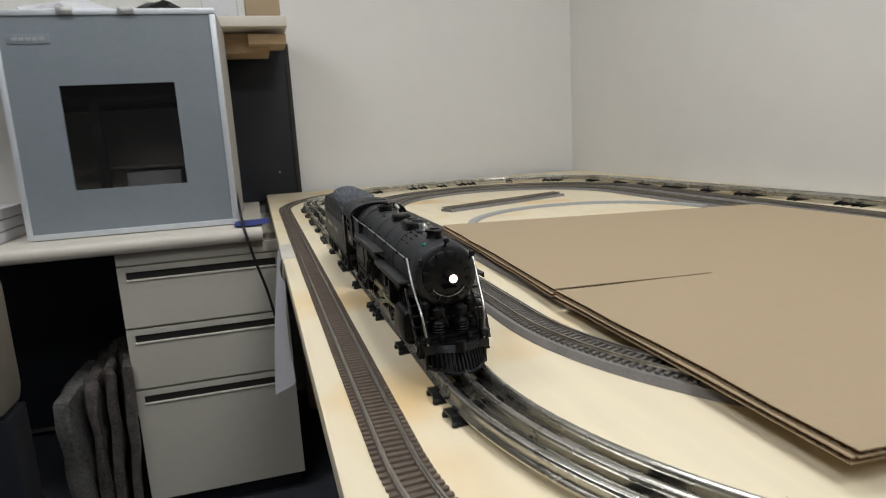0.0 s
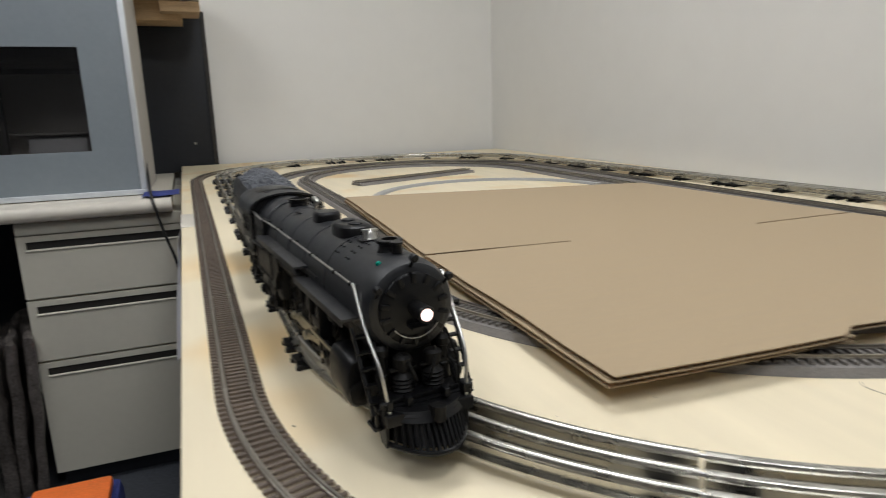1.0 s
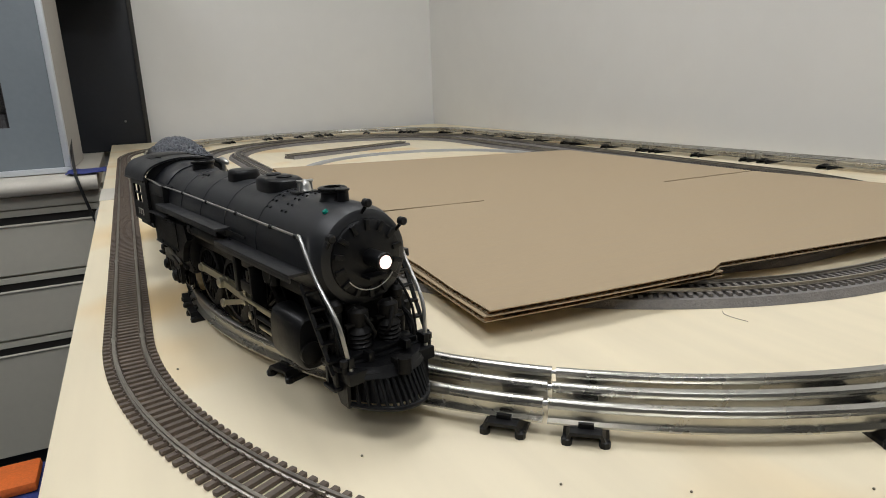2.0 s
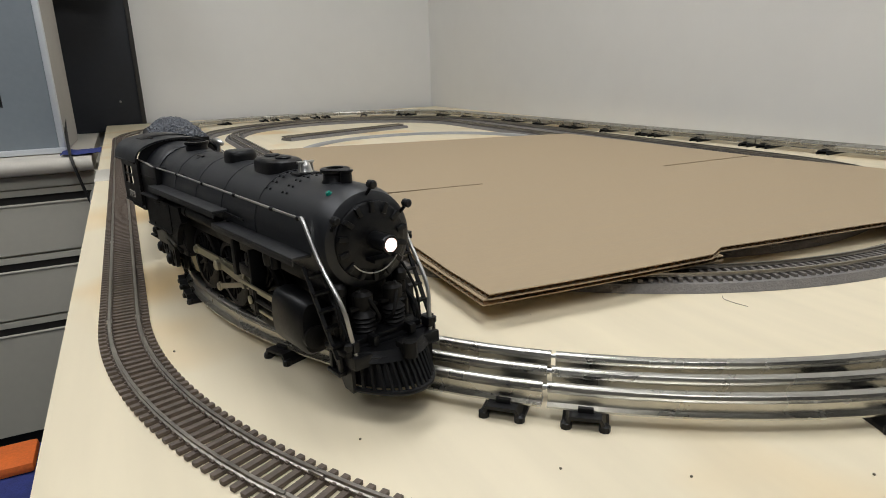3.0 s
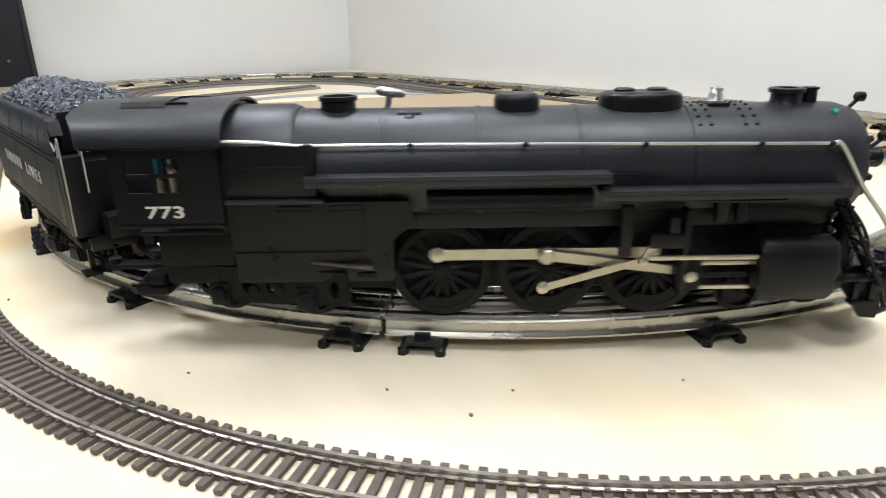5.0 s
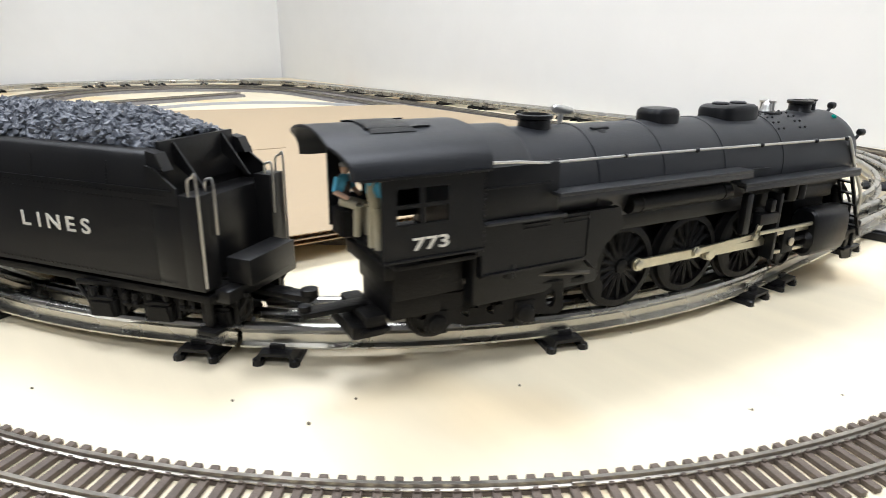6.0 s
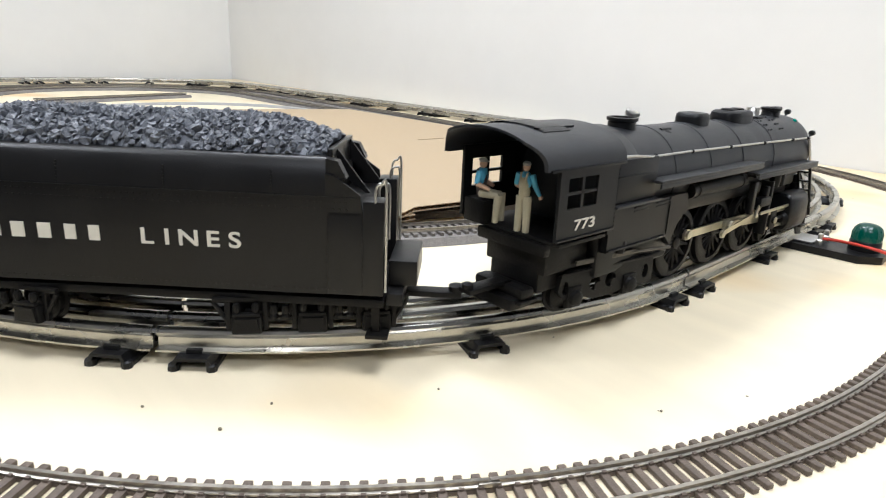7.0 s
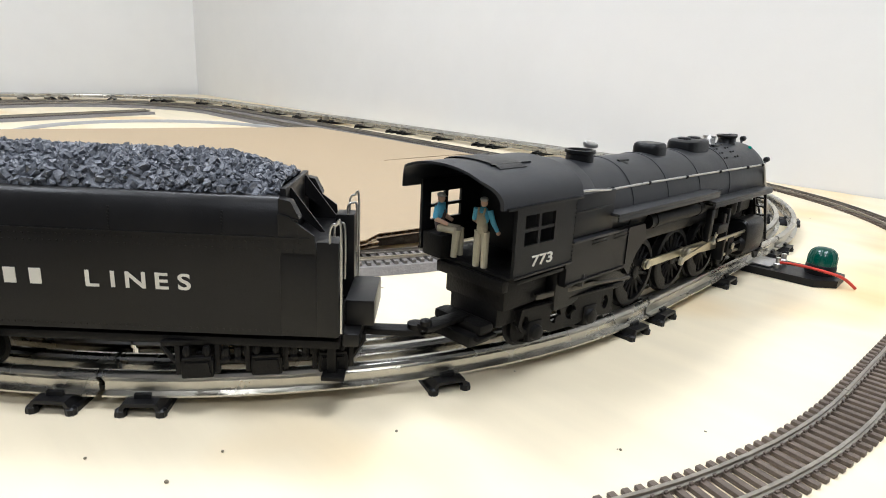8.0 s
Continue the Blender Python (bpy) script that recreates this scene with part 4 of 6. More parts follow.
    turned(bm, (-0.0900, 0, top - 0.003), (0, 0, 1), [(0, 0.0078), (0.0062, 0.0074), (0.0068, 0.0084), (0.0084, 0.0084), (0.0086, 0.0068), (0.006, 0.006)], 24)
    part("smoke_hatch", bm, M_BLACK, e)
    bm = bmesh.new()
    tube(bm, smooth_curve([(-0.070, 0.008, top - 0.004), (-0.069, 0.008, top + 0.0020), (-0.068, 0.008, top + 0.0045), (-0.064, 0.008, top + 0.0058)], 5), 0.0014, 10)
    turned(bm, (-0.0660, 0.008, top + 0.0056), (-1, 0, 0.16), [(-0.0045, 0.0008), (-0.0035, 0.0016), (0.002, 0.0022), (0.007, 0.0020), (0.0085, 0.001)], 12)
    part("whistle", bm, M_CHROME, e, "bright nickel whistle")
    bm = bmesh.new()
    turned(bm, (-0.059, -0.0085, top - 0.004), (0, -0.3, 0.95), [(0, 0.0040), (0.0020, 0.0034), (0.0026, 0.002)], 12)
    rod(bm, (-0.064, -0.0085, top - 0.0018), (-0.054, -0.0085, top - 0.0018), 0.0012, 8)
    part("turret_valve", bm, M_BLACK, e)
    # riveted patch before the sand dome
    bm = bmesh.new()
    for i in range(9):
        for x in (0.060, 0.0645, 0.0785, 0.083):
            a = math.pi / 2 + 0.75 * (i - 4) / 4
            p = Vector((x, (BR + 0.0001) * math.cos(a), BZ + (BR + 0.0001) * math.sin(a)))
            bmesh.ops.create_icosphere(bm, subdivisions=1, radius=0.00085, matrix=Matrix.Translation(p))
    tagged(part("rivets", bm, M_BLACK, boiler), kind="stuff")
    bm = bmesh.new()
    box(bm, 0.067, -0.0065, BZ + BR - 0.0024, 0.076, 0.0065, BZ + BR + 0.0006, 0.0006)
    part("access_plate", bm, M_BLACK, boiler)
    # handrails, braces, running boards
    for s, side in ((-1, "right"), (1, "left")):
        bm = bmesh.new()
        hz = 0.0765
        pts = [(-0.134, s * 0.0288, 0.0808), (-0.118, s * 0.0288, 0.0802), (-0.102, s * 0.0284, 0.0784), (-0.094, s * 0.0268, 0.0782), (-0.060, s * 0.0262, 0.0780), (0.02, s * 0.0258, 0.0770), (0.112, s * 0.0255, 0.0757)]
        tube(bm, pts, 0.00065, 8)
        part("handrail", bm, M_CHROME, e, "silver wire handrail")
        for x in (-0.096, -0.058, -0.012, 0.036, 0.082, 0.110):
            bm = bmesh.new()
            hz = 0.0772 - 0.0125 * x
            rod(bm, (x, s * 0.021, hz - 0.001), (x, s * 0.0268, hz), 0.0007, 8)
            bmesh.ops.create_icosphere(bm, subdivisions=2, radius=0.0013, matrix=Matrix.Translation((x, s * 0.0262, hz)))
            part("stanchion", bm, M_BLACK, e)
        bm = bmesh.new()
        tube(bm, smooth_curve([(0.111, s * 0.0255, 0.0757), (0.1145, s * 0.0258, 0.0745), (0.126, s * 0.0255, 0.0575), (0.1405, s * 0.0240, 0.040), (0.1440, s * 0.0225, 0.026), (0.1455, s * 0.0215, 0.017)], 6), 0.0010, 8)
        part("front_brace", bm, M_CHROME, e, "silver wire smokebox brace")
        # running boards take the lighter black that stands for light on them
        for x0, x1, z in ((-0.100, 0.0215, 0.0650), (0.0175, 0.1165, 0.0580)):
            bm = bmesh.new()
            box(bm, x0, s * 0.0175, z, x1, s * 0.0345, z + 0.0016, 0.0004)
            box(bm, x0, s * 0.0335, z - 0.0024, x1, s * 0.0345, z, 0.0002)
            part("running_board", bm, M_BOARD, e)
        # flat firebox side: upper casing, ledge, lower sheet cut away round the rear driver
        bm = bmesh.new()
        box(bm, -0.1335, s * 0.0240, 0.0572, -0.0965, s * 0.0292, 0.0790, 0.0012)
        box(bm, -0.1335, s * 0.0240, 0.0700, -0.1005, s * 0.0297, 0.0710, 0.0003)
        part("firebox_casing", bm, M_BLACK, e)
        # ledge in the same black, lightened for the light it catches
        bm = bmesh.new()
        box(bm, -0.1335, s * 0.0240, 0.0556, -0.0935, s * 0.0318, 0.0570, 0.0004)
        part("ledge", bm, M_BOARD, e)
        bm = bmesh.new()
        arc = [(AXLES[0] + 0.0262 * math.cos(t), AXLE_Z + 0.0262 * math.sin(t)) for t in np.linspace(math.pi * 0.62, math.pi * 0.93, 9)]
        extrude_xz(bm, [(-0.1335, 0.0325), (-0.1335, 0.0552), (-0.0600, 0.0552)] + arc + [(-0.0780, 0.0325)], s * 0.0246, s * 0.0284)
        part("firebox_sheet", bm, M_BLACK, e)
        bm = bmesh.new()
        for x in (-0.1130, -0.0920):
            box(bm, x, s * 0.0280, 0.0530, x + 0.0135, s * 0.0290, 0.0538, 0.0002)
            box(bm, x, s * 0.0280, 0.0512, x + 0.0135, s * 0.0288, 0.0518, 0.0002)
        box(bm, -0.0785, s * 0.0282, 0.0345, -0.0778, s * 0.0290, 0.0550, 0.0002)
        box(bm, -0.1330, s * 0.0282, 0.0330, -0.0800, s * 0.0294, 0.0342, 0.0003)
        part("sheet_rib", bm, M_BLACK, e)
        bm = bmesh.new()
        rod(bm, (-0.052, s * 0.0245, 0.0545), (0.016, s * 0.0245, 0.0545), 0.0044, 16)
        for x in (-0.046, 0.010):
            turned(bm, (x, s * 0.0245, 0.0545), (1, 0, 0), [(0, 0.0048), (0.0016, 0.0048)], 16)
        part("air_tank", bm, M_GUN, e)
        bm = bmesh.new()
        tube(bm, smooth_curve([(-0.10, s * 0.0270, 0.0690), (-0.098, s * 0.0275, 0.0660), (-0.06, s * 0.0272, 0.0655), (0.0, s * 0.0270, 0.0655), (0.045, s * 0.0262, 0.0640)], 5), 0.0006, 6)
        part("pipe", bm, M_BLACK, e)
        # cylinder and guides
        bm = bmesh.new()
        out = []
        for i in range(20):
            a = 2 * math.pi * i / 20
            out.append((s * 0.0255 + 0.0082 * abs(math.cos(a)) ** 0.6 * (1 if math.cos(a) > 0 else -1), 0.0235 + 0.0140 * abs(math.sin(a)) ** 0.7 * (1 if math.sin(a) > 0 else -1)))
        loft(bm, [[(x, 0.0255 * s + (y - 0.0255 * s) * k, 0.0235 + (z - 0.0235) * k) for y, z in out] for x, k in ((0.0855, 0.9), (0.0870, 1.0), (0.1160, 1.0), (0.1180, 0.9))])
        cyl = part("cylinder", bm, M_BLACK, e)
        bm = bmesh.new()
        turned(bm, (0.083, s * 0.0275, 0.0195), (1, 0, 0), [(0, 0.0030), (0.0028, 0.0058), (0.037, 0.0058), (0.0385, 0.003)], 18)
        part("cylinder_head", bm, M_GUN, cyl)
        for z in (0.0268, 0.0160):
            bm = bmesh.new()
            box(bm, 0.0560, s * 0.0270, z - 0.0009, 0.0860, s * 0.0290, z + 0.0009, 0.0002)
            part("crosshead_guide", bm, M_ROD, e, "bright steel crosshead guide")
        bm = bmesh.new()
        box(bm, 0.0540, s * 0.0220, 0.0125, 0.0565, s * 0.0300, 0.0500, 0.0006)
        box(bm, 0.0400, s * 0.0245, 0.0335, 0.0560, s * 0.0300, 0.0400, 0.0012)
        box(bm, 0.0280, s * 0.0250, 0.0300, 0.0330, s * 0.0290, 0.0520, 0.0010)
        box(bm, 0.0480, s * 0.0255, 0.0400, 0.0520, s * 0.0295, 0.0470, 0.0008)
        part("valve_hanger", bm, M_BLACK, e)
        bm = bmesh.new()
        box(bm, 0.0400, s * 0.0300, 0.0290, 0.0900, s * 0.0312, 0.0310, 0.0003)
        part("valve_rod", bm, M_ROD, e, "bright steel valve rod")
        # ladder from pilot to running board
        lad = bmesh.new()
        for y in (0.0215, 0.0295):
            p0, p1 = Vector((0.1170, s * y, 0.0545)), Vector((0.1400, s * (y - 0.0015), 0.0150))
            d = p1 - p0
            box(lad, -0.0009, -0.0006, 0, 0.0009, 0.0006, d.length, 0, Matrix.Translation(p0) @ d.to_track_quat("Z", "Y").to_matrix().to_4x4())
        for i in range(5):
            t = (i + 0.6) / 5.4
            x, z = 0.1170 + 0.023 * t, 0.0545 - 0.0395 * t
            box(lad, x - 0.0016, s * 0.0215, z - 0.0005, x + 0.0022, s * 0.0292, z + 0.0005)
        part("front_ladder", lad, M_BLACK, e)
        bm = bmesh.new()
        turned(bm, (0.127, s * 0.0175, 0.0200), (0, 0, 1), [(0, 0.0034), (0.0020, 0.0040), (0.010, 0.0040), (0.011, 0.0030), (0.020, 0.0030), (0.0205, 0.0038), (0.0240, 0.0038), (0.026, 0.002)], 14)
        tube(bm, smooth_curve([(0.1300, s * 0.0200, 0.0330), (0.1350, s * 0.0205, 0.0300), (0.1380, s * 0.0200, 0.0240), (0.1385, s * 0.0195, 0.0190)], 4), 0.0010, 6)
        tube(bm, smooth_curve([(0.1250, s * 0.0205, 0.0480), (0.1300, s * 0.0215, 0.0420), (0.1345, s * 0.0225, 0.0330), (0.1360, s * 0.0225, 0.0200)], 4), 0.0008, 6)
        part("feed_pump", bm, M_GUN, e)
    for s in (-1, 1):
        for a in AXLES:
            bm = bmesh.new()
            for k in range(4):
                box(bm, a - 0.0110 + k * 0.0015, s * 0.0150, 0.0430 + k * 0.0010, a + 0.0110 - k * 0.0015, s * 0.0180, 0.0438 + k * 0.0010)
            part("leaf_spring", bm, M_GUN, e)
        bm = bmesh.new()
        box(bm, -0.128, s * 0.0245, 0.0330, -0.104, s * 0.0275, 0.0420, 0.0015)
        turned(bm, (-0.118, s * 0.0262, 0.0300), (0, 0, 1), [(0, 0.0024), (0.006, 0.0028), (0.008, 0.0016)], 10)
        part("injector", bm, M_BLACK, e)
        bm = bmesh.new()
        tube(bm, smooth_curve([(-0.104, s * 0.0255, 0.0480), (-0.085, s * 0.0255, 0.0480), (-0.075, s * 0.0250, 0.0420), (-0.070, s * 0.0240, 0.0300), (-0.066, s * 0.0230, 0.0210)], 5), 0.0009, 6)
        part("steam_pipe", bm, M_BLACK, e)
        bm = bmesh.new()
        tube(bm, smooth_curve([(0.022, s * 0.0265, 0.0610), (0.030, s * 0.0270, 0.0560), (0.060, s * 0.0272, 0.0535), (0.095, s * 0.0270, 0.0530)], 5), 0.0008, 6)
        part("steam_pipe", bm, M_BLACK, e)
        bm = bmesh.new()
        turned(bm, (0.070, s * 0.0245, 0.0440), (0, 0, 1), [(0, 0.0030), (0.003, 0.0036), (0.011, 0.0036), (0.013, 0.002)], 14)
        turned(bm, (0.078, s * 0.0250, 0.0440), (0, 0, 1), [(0, 0.0026), (0.010, 0.0028), (0.012, 0.002)], 14)
        part("lubricator", bm, M_BLACK, e)
        bm = bmesh.new()
        for k in range(6):
            x = 0.024 + k * 0.0155
            box(bm, x, s * 0.0180, 0.0555, x + 0.0016, s * 0.0300, 0.0580)
        part("board_bracket", bm, M_BLACK, e)
        bm = bmesh.new()
        for i in range(15):
            bmesh.ops.create_icosphere(bm, subdivisions=1, radius=0.0005, matrix=Matrix.Translation((-0.132 + i * 0.0017, s * 0.0281, 0.0620)))
            bmesh.ops.create_icosphere(bm, subdivisions=1, radius=0.0005, matrix=Matrix.Translation((-0.1345, s * 0.0311, 0.0460 + i * 0.0021)))
        tagged(part("rivets", bm, M_BLACK, firebox), kind="stuff")
    # pilot
    def bow(z, reach, half, n=16):
        return [(0.1415 + (reach - 0.1415) * (1 - abs(t) ** 2.2), half * t, z) for t in (-1 + 2 * i / n for i in range(n + 1))]
    bm = bmesh.new()
    tube(bm, bow(-0.0005, 0.1635, 0.0225), 0.0014, 8)
    tube(bm, bow(0.0150, 0.1535, 0.0215), 0.0016, 8)
    loft(bm, [[(x - 0.006, y, z) for x, y, z in bow(0.0178, 0.1530, 0.0215)], bow(0.0178, 0.1535, 0.0215), [(x + 0.0022, y * 1.02, z) for x, y, z in bow(0.0128, 0.1545, 0.0218)]], caps=False, closed=False)
    pilot = part("pilot", bm, M_BLACK, e)
    for i, (p0, p1) in enumerate(zip(bow(0.0140, 0.1540, 0.0214, 16), bow(-0.0004, 0.1635, 0.0224, 16))):
        bm = bmesh.new()
        rod(bm, p0, p1, 0.0010, 6)
        part("pilot_bar", bm, M_BLACK, pilot)
    bm = bmesh.new()
    loft(bm, [[(x - 0.0035, y * 0.96, z) for x, y, z in bow(0.0120, 0.1540, 0.0214)], [(x - 0.0030, y * 0.96, z) for x, y, z in bow(0.0004, 0.1625, 0.0222)]], caps=False, closed=False)
    part("pilot_backing", bm, M_BLACK, pilot)
    for s in (-1, 1):
        bm = bmesh.new()
        extrude_xz(bm, [(0.1230, 0.0165), (0.1440, 0.0165), (0.1440, -0.0020), (0.1370, -0.0015), (0.1320, 0.0060)], s * 0.0218, s * 0.0236)
        part("pilot_cheek", bm, M_BLACK, e)
    bm = bmesh.new()
    box(bm, 0.1330, -0.0245, 0.0110, 0.1490, 0.0245, 0.0172, 0.0010)
    box(bm, 0.1250, -0.0262, 0.0160, 0.1420, 0.0262, 0.0186, 0.0008)
    for y in (-0.0215, -0.0105, 0.0105, 0.0215):
        box(bm, 0.1405, y - 0.0016, 0.0186, 0.1465, y + 0.0016, 0.0235, 0.0006)
    box(bm, 0.1280, -0.0200, 0.0186, 0.1400, 0.0200, 0.0215, 0.0008)
    for y in (-0.0258, 0.0258):
        box(bm, 0.1290, y - 0.0022, 0.0060, 0.1400, y + 0.0022, 0.0078, 0.0005)
        box(bm, 0.1300, y - 0.0010, 0.0078, 0.1325, y + 0.0010, 0.0160, 0.0004)
        box(bm, 0.1370, y - 0.0010, 0.0078, 0.1395, y + 0.0010, 0.0160, 0.0004)
    beam = part("pilot_beam", bm, M_BLACK, e)
    bm = bmesh.new()
    box(bm, 0.1500, -0.0032, 0.0150, 0.1570, 0.0032, 0.0205, 0.0012)
    turned(bm, (0.1575, 0, 0.0140), (0, 0, 1), [(0, 0.0034), (0.0076, 0.0034)], 12)
    part("front_coupler", bm, M_GUN, beam)
    for y in (-0.0240, 0.0240):
        bm = bmesh.new()
        turned(bm, (0.1440, y, 0.0165), (0, 0, 1), [(0, 0.0016), (0.0030, 0.0014), (0.0036, 0.0022), (0.0062, 0.0022), (0.0068, 0.001)], 10)
        part("flag_stand", bm, M_BLACK, beam)
    for y in (-0.0085, 0.0085):
        bm = bmesh.new()
        turned(bm, (0.1330, y, 0.0200), (0, 0, 1), [(0, 0.0052), (0.001, 0.0060)] + [(0.002 + 0.0011 * k, 0.0060 if k % 2 else 0.0050) for k in range(9)] + [(0.0125, 0.0034), (0.0145, 0.0034), (0.0150, 0.0050), (0.0200, 0.0050), (0.0215, 0.003)], 18)
        box(bm, 0.1315, y - 0.0075, 0.0330, 0.1345, y + 0.0075, 0.0346, 0.0004)
        tube(bm, smooth_curve([(0.1370, y * 0.4, 0.0260), (0.1400, y * 0.5, 0.0300), (0.1380, y * 0.9, 0.0380), (0.1330, y * 1.2, 0.0420)], 4), 0.0009, 6)
        part("air_pump", bm, M_GUN, e)
    bm = bmesh.new()
    box(bm, 0.0900, -0.0150, 0.0180, 0.1200, 0.0150, 0.0440, 0.0030)
    part("smokebox_saddle", bm, M_GUN, e)
    # cab
    for s in (-1, 1):
        bm = bmesh.new()
        x0, x1, z0, z1 = -0.1780, -0.1345, 0.0465, 0.0815
        wx0, wx1, wz0, wz1 = -0.1722, -0.1505, 0.0606, 0.0745
        y0, y1 = s * 0.0294, s * 0.0310
        for b in ((x0, z0, x1, wz0), (x0, wz1, x1, z1), (x0, wz0, wx0, wz1), (wx1, wz0, x1, wz1)):
            box(bm, b[0], y0, b[1], b[2], y1, b[3])
        bmesh.ops.remove_doubles(bm, verts=bm.verts, dist=1e-6)
        side = part("cab_side", bm, M_BLACK, e)
        bm = bmesh.new()
        mx, mz = (wx0 + wx1) / 2, (wz0 + wz1) / 2
        box(bm, mx - 0.0009, y0 - s * 0.0002, wz0, mx + 0.0009, y1 - s * 0.0003, wz1)
        box(bm, wx0, y0 - s * 0.0002, mz - 0.0007, wx1, y1 - s * 0.0003, mz + 0.0007)
        part("window_bars", bm, M_BLACK, side)
    bm = bmesh.new()
    def edge(half, ztop):
        # the overhang is cut back towards the eaves
        return [(-0.1890 - 0.0062 * min(1, max(0, (0.0322 - abs(y)) / 0.0085)), y, z) for x, y, z in arch(0, half, 0.0790, ztop, 30, 2.55)]
    loft(bm, [edge(0.0324, 0.0950), arch(-0.1320, 0.0324, 0.0790, 0.0950, 30, 2.55), arch(-0.1320, 0.0311, 0.0790, 0.0939, 30, 2.55), edge(0.0311, 0.0939), edge(0.0324, 0.0950)], caps=False, closed=False)
    roof = part("cab_roof", bm, M_BOILER, e)
    for s in (-1, 1):
        bm = bmesh.new()
        box(bm, -0.1870, s * 0.0320, 0.0785, -0.1325, s * 0.0334, 0.0797, 0.0003)
        part("gutter", bm, M_BLACK, roof)
        bm = bmesh.new()
        box(bm, -0.1780, s * 0.0310, 0.0462, -0.1345, s * 0.0318, 0.0474, 0.0003)
        part("sill_bead", bm, M_BLACK, roof)
    bm = bmesh.new()
    loft(bm, [arch(x, 0.0185, 0.0915, 0.0957, 10) for x in (-0.1760, -0.1580)], caps=False, closed=False)
    ob = part("roof_hatch", bm, M_BLACK, roof)
    for y in (-0.0130, 0.0130):
        bm = bmesh.new()
        box(bm, -0.1770, y - 0.0006, 0.0915, -0.1500, y + 0.0006, 0.0947)
        part("hatch_rail", bm, M_BLACK, roof)
    bm = bmesh.new()
    lower = arch(-0.1360, 0.0292, 0.0790, 0.0934, 18, 2.55)
    loft(bm, [[(x, y, z) for x, y, z in lower] + [(-0.1360, lower[-1][1], 0.0430), (-0.1360, lower[0][1], 0.0430)], [(-0.1340, y, z) for x, y, z in lower] + [(-0.1340, lower[-1][1], 0.0430), (-0.1340, lower[0][1], 0.0430)]])
    part("backhead", bm, M_BLACK, e)
    for nm, b in (("cab_floor", (-0.1720, -0.0290, 0.0420, -0.1365, 0.0290, 0.0440, 0.0006)), ("under_cab_box", (-0.1690, -0.0195, 0.0250, -0.1365, 0.0195, 0.0413, 0.0014)), ("seat_box", (-0.1775, 0.0150, 0.0441, -0.1660, 0.0290, 0.0560, 0.0008)),
                  ("rear_frame_block", (-0.1690, -0.0160, 0.0150, -0.1450, 0.0160, 0.0278, 0.0020)), ("rear_beam", (-0.1738, -0.0220, 0.0360, -0.1692, 0.0220, 0.0419, 0.0010))):
        bm = bmesh.new()
        box(bm, *b)
        part(nm, bm, M_GUN, e)
    # openwork step under the rear platform
    bm = bmesh.new()
    box(bm, -0.1815, -0.0170, 0.0120, -0.1690, 0.0170, 0.0138, 0.0006)
    box(bm, -0.1800, -0.0160, 0.0138, -0.1702, 0.0160, 0.0195, 0.0022)
    part("rear_platform", bm, M_GUN, e)
    bm = bmesh.new()
    box(bm, -0.1850, -0.0140, 0.0090, -0.1700, 0.0140, 0.0150, 0.0015)
    box(bm, -0.2020, -0.0040, 0.0180, -0.1740, 0.0040, 0.0205, 0.0008)
    turned(bm, (-0.2000, 0, 0.0205), (0, 0, 1), [(0, 0.0028), (0.0022, 0.0028), (0.0026, 0.002)], 12)
    part("drawbar", bm, M_GUN, e)
    lettering("cab_number", "773", e, 0.0070, (-0.1580, -0.0312, 0.0504), stretch=1.55)
    # lead and trailing trucks
    for x0, ax, r, nm in ((0.1010, (-0.0175, 0.0175), 0.0092, "lead_truck"), (-0.1180, (-0.0245, 0.0170), 0.0098, "trailing_truck")):
        tr = new(nm)
        tr.parent = e
        tr.location = (x0, 0, 0)
        ENGINE_TRUCKS.append((tr, x0))
        bm = bmesh.new()
        if nm == "lead_truck":
            box(bm, -0.024, -0.0090, 0.0075, 0.024, 0.0090, 0.0120, 0.001)
            part("truck_frame", bm, M_GUN, tr)
        else:
            bm.free()
            for s in (-1, 1):
                bm = bmesh.new()
                y0, y1 = s * 0.0225, s * 0.0252
                outer = [(-0.0420, 0.0140), (-0.0400, 0.0215), (-0.0300, 0.0235), (0.0320, 0.0235), (0.0395, 0.0225), (0.0405, 0.0085), (0.0380, 0.0065), (0.0250, 0.0075), (0.0120, 0.0072), (0.0060, 0.0060), (-0.0140, 0.0060), (-0.0200, 0.0080), (-0.0340, 0.0080), (-0.0385, 0.0100)]
                outer = [(x * 0.88 + 0.001, z + 0.0006) for x, z in outer]
                plate_xz(bm, outer, [ellipse_xz(0.0300, 0.0150, 0.0024, 0.0042), ellipse_xz(0.0020, 0.0150, 0.0040, 0.0042), ellipse_xz(-0.0095, 0.0150, 0.0040, 0.0042), ellipse_xz(-0.0310, 0.0155, 0.0022, 0.0036)], y0, y1)
                box(bm, -0.0350, s * 0.0250, 0.0226, 0.0350, s * 0.0262, 0.0238, 0.0004)
                side = part("side_frame", bm, M_GUN, tr)
                for x, rr in ((-0.0245, 0.0062), (0.0170, 0.0066)):
                    bm = bmesh.new()
                    box(bm, x - rr * 0.8, s * 0.0228, 0.0045, x + rr * 0.8, s * 0.0262, 0.0158, 0.0012)
                    turned(bm, (x, s * 0.0262, 0.0098), (0, s, 0), [(0, rr * 0.7), (0.0018, rr * 0.6), (0.0026, rr * 0.3)], 16)
                    part("journal_box", bm, M_GUN, side)
                for x in (-0.0080, 0.0040):
                    bm = bmesh.new()
                    turned(bm, (x, s * 0.0250, 0.0130), (0, s, 0), [(0, 0.0024), (0.0010, 0.0024)], 12)
                    part("boss", bm, M_GUN, side)
                bm = bmesh.new()
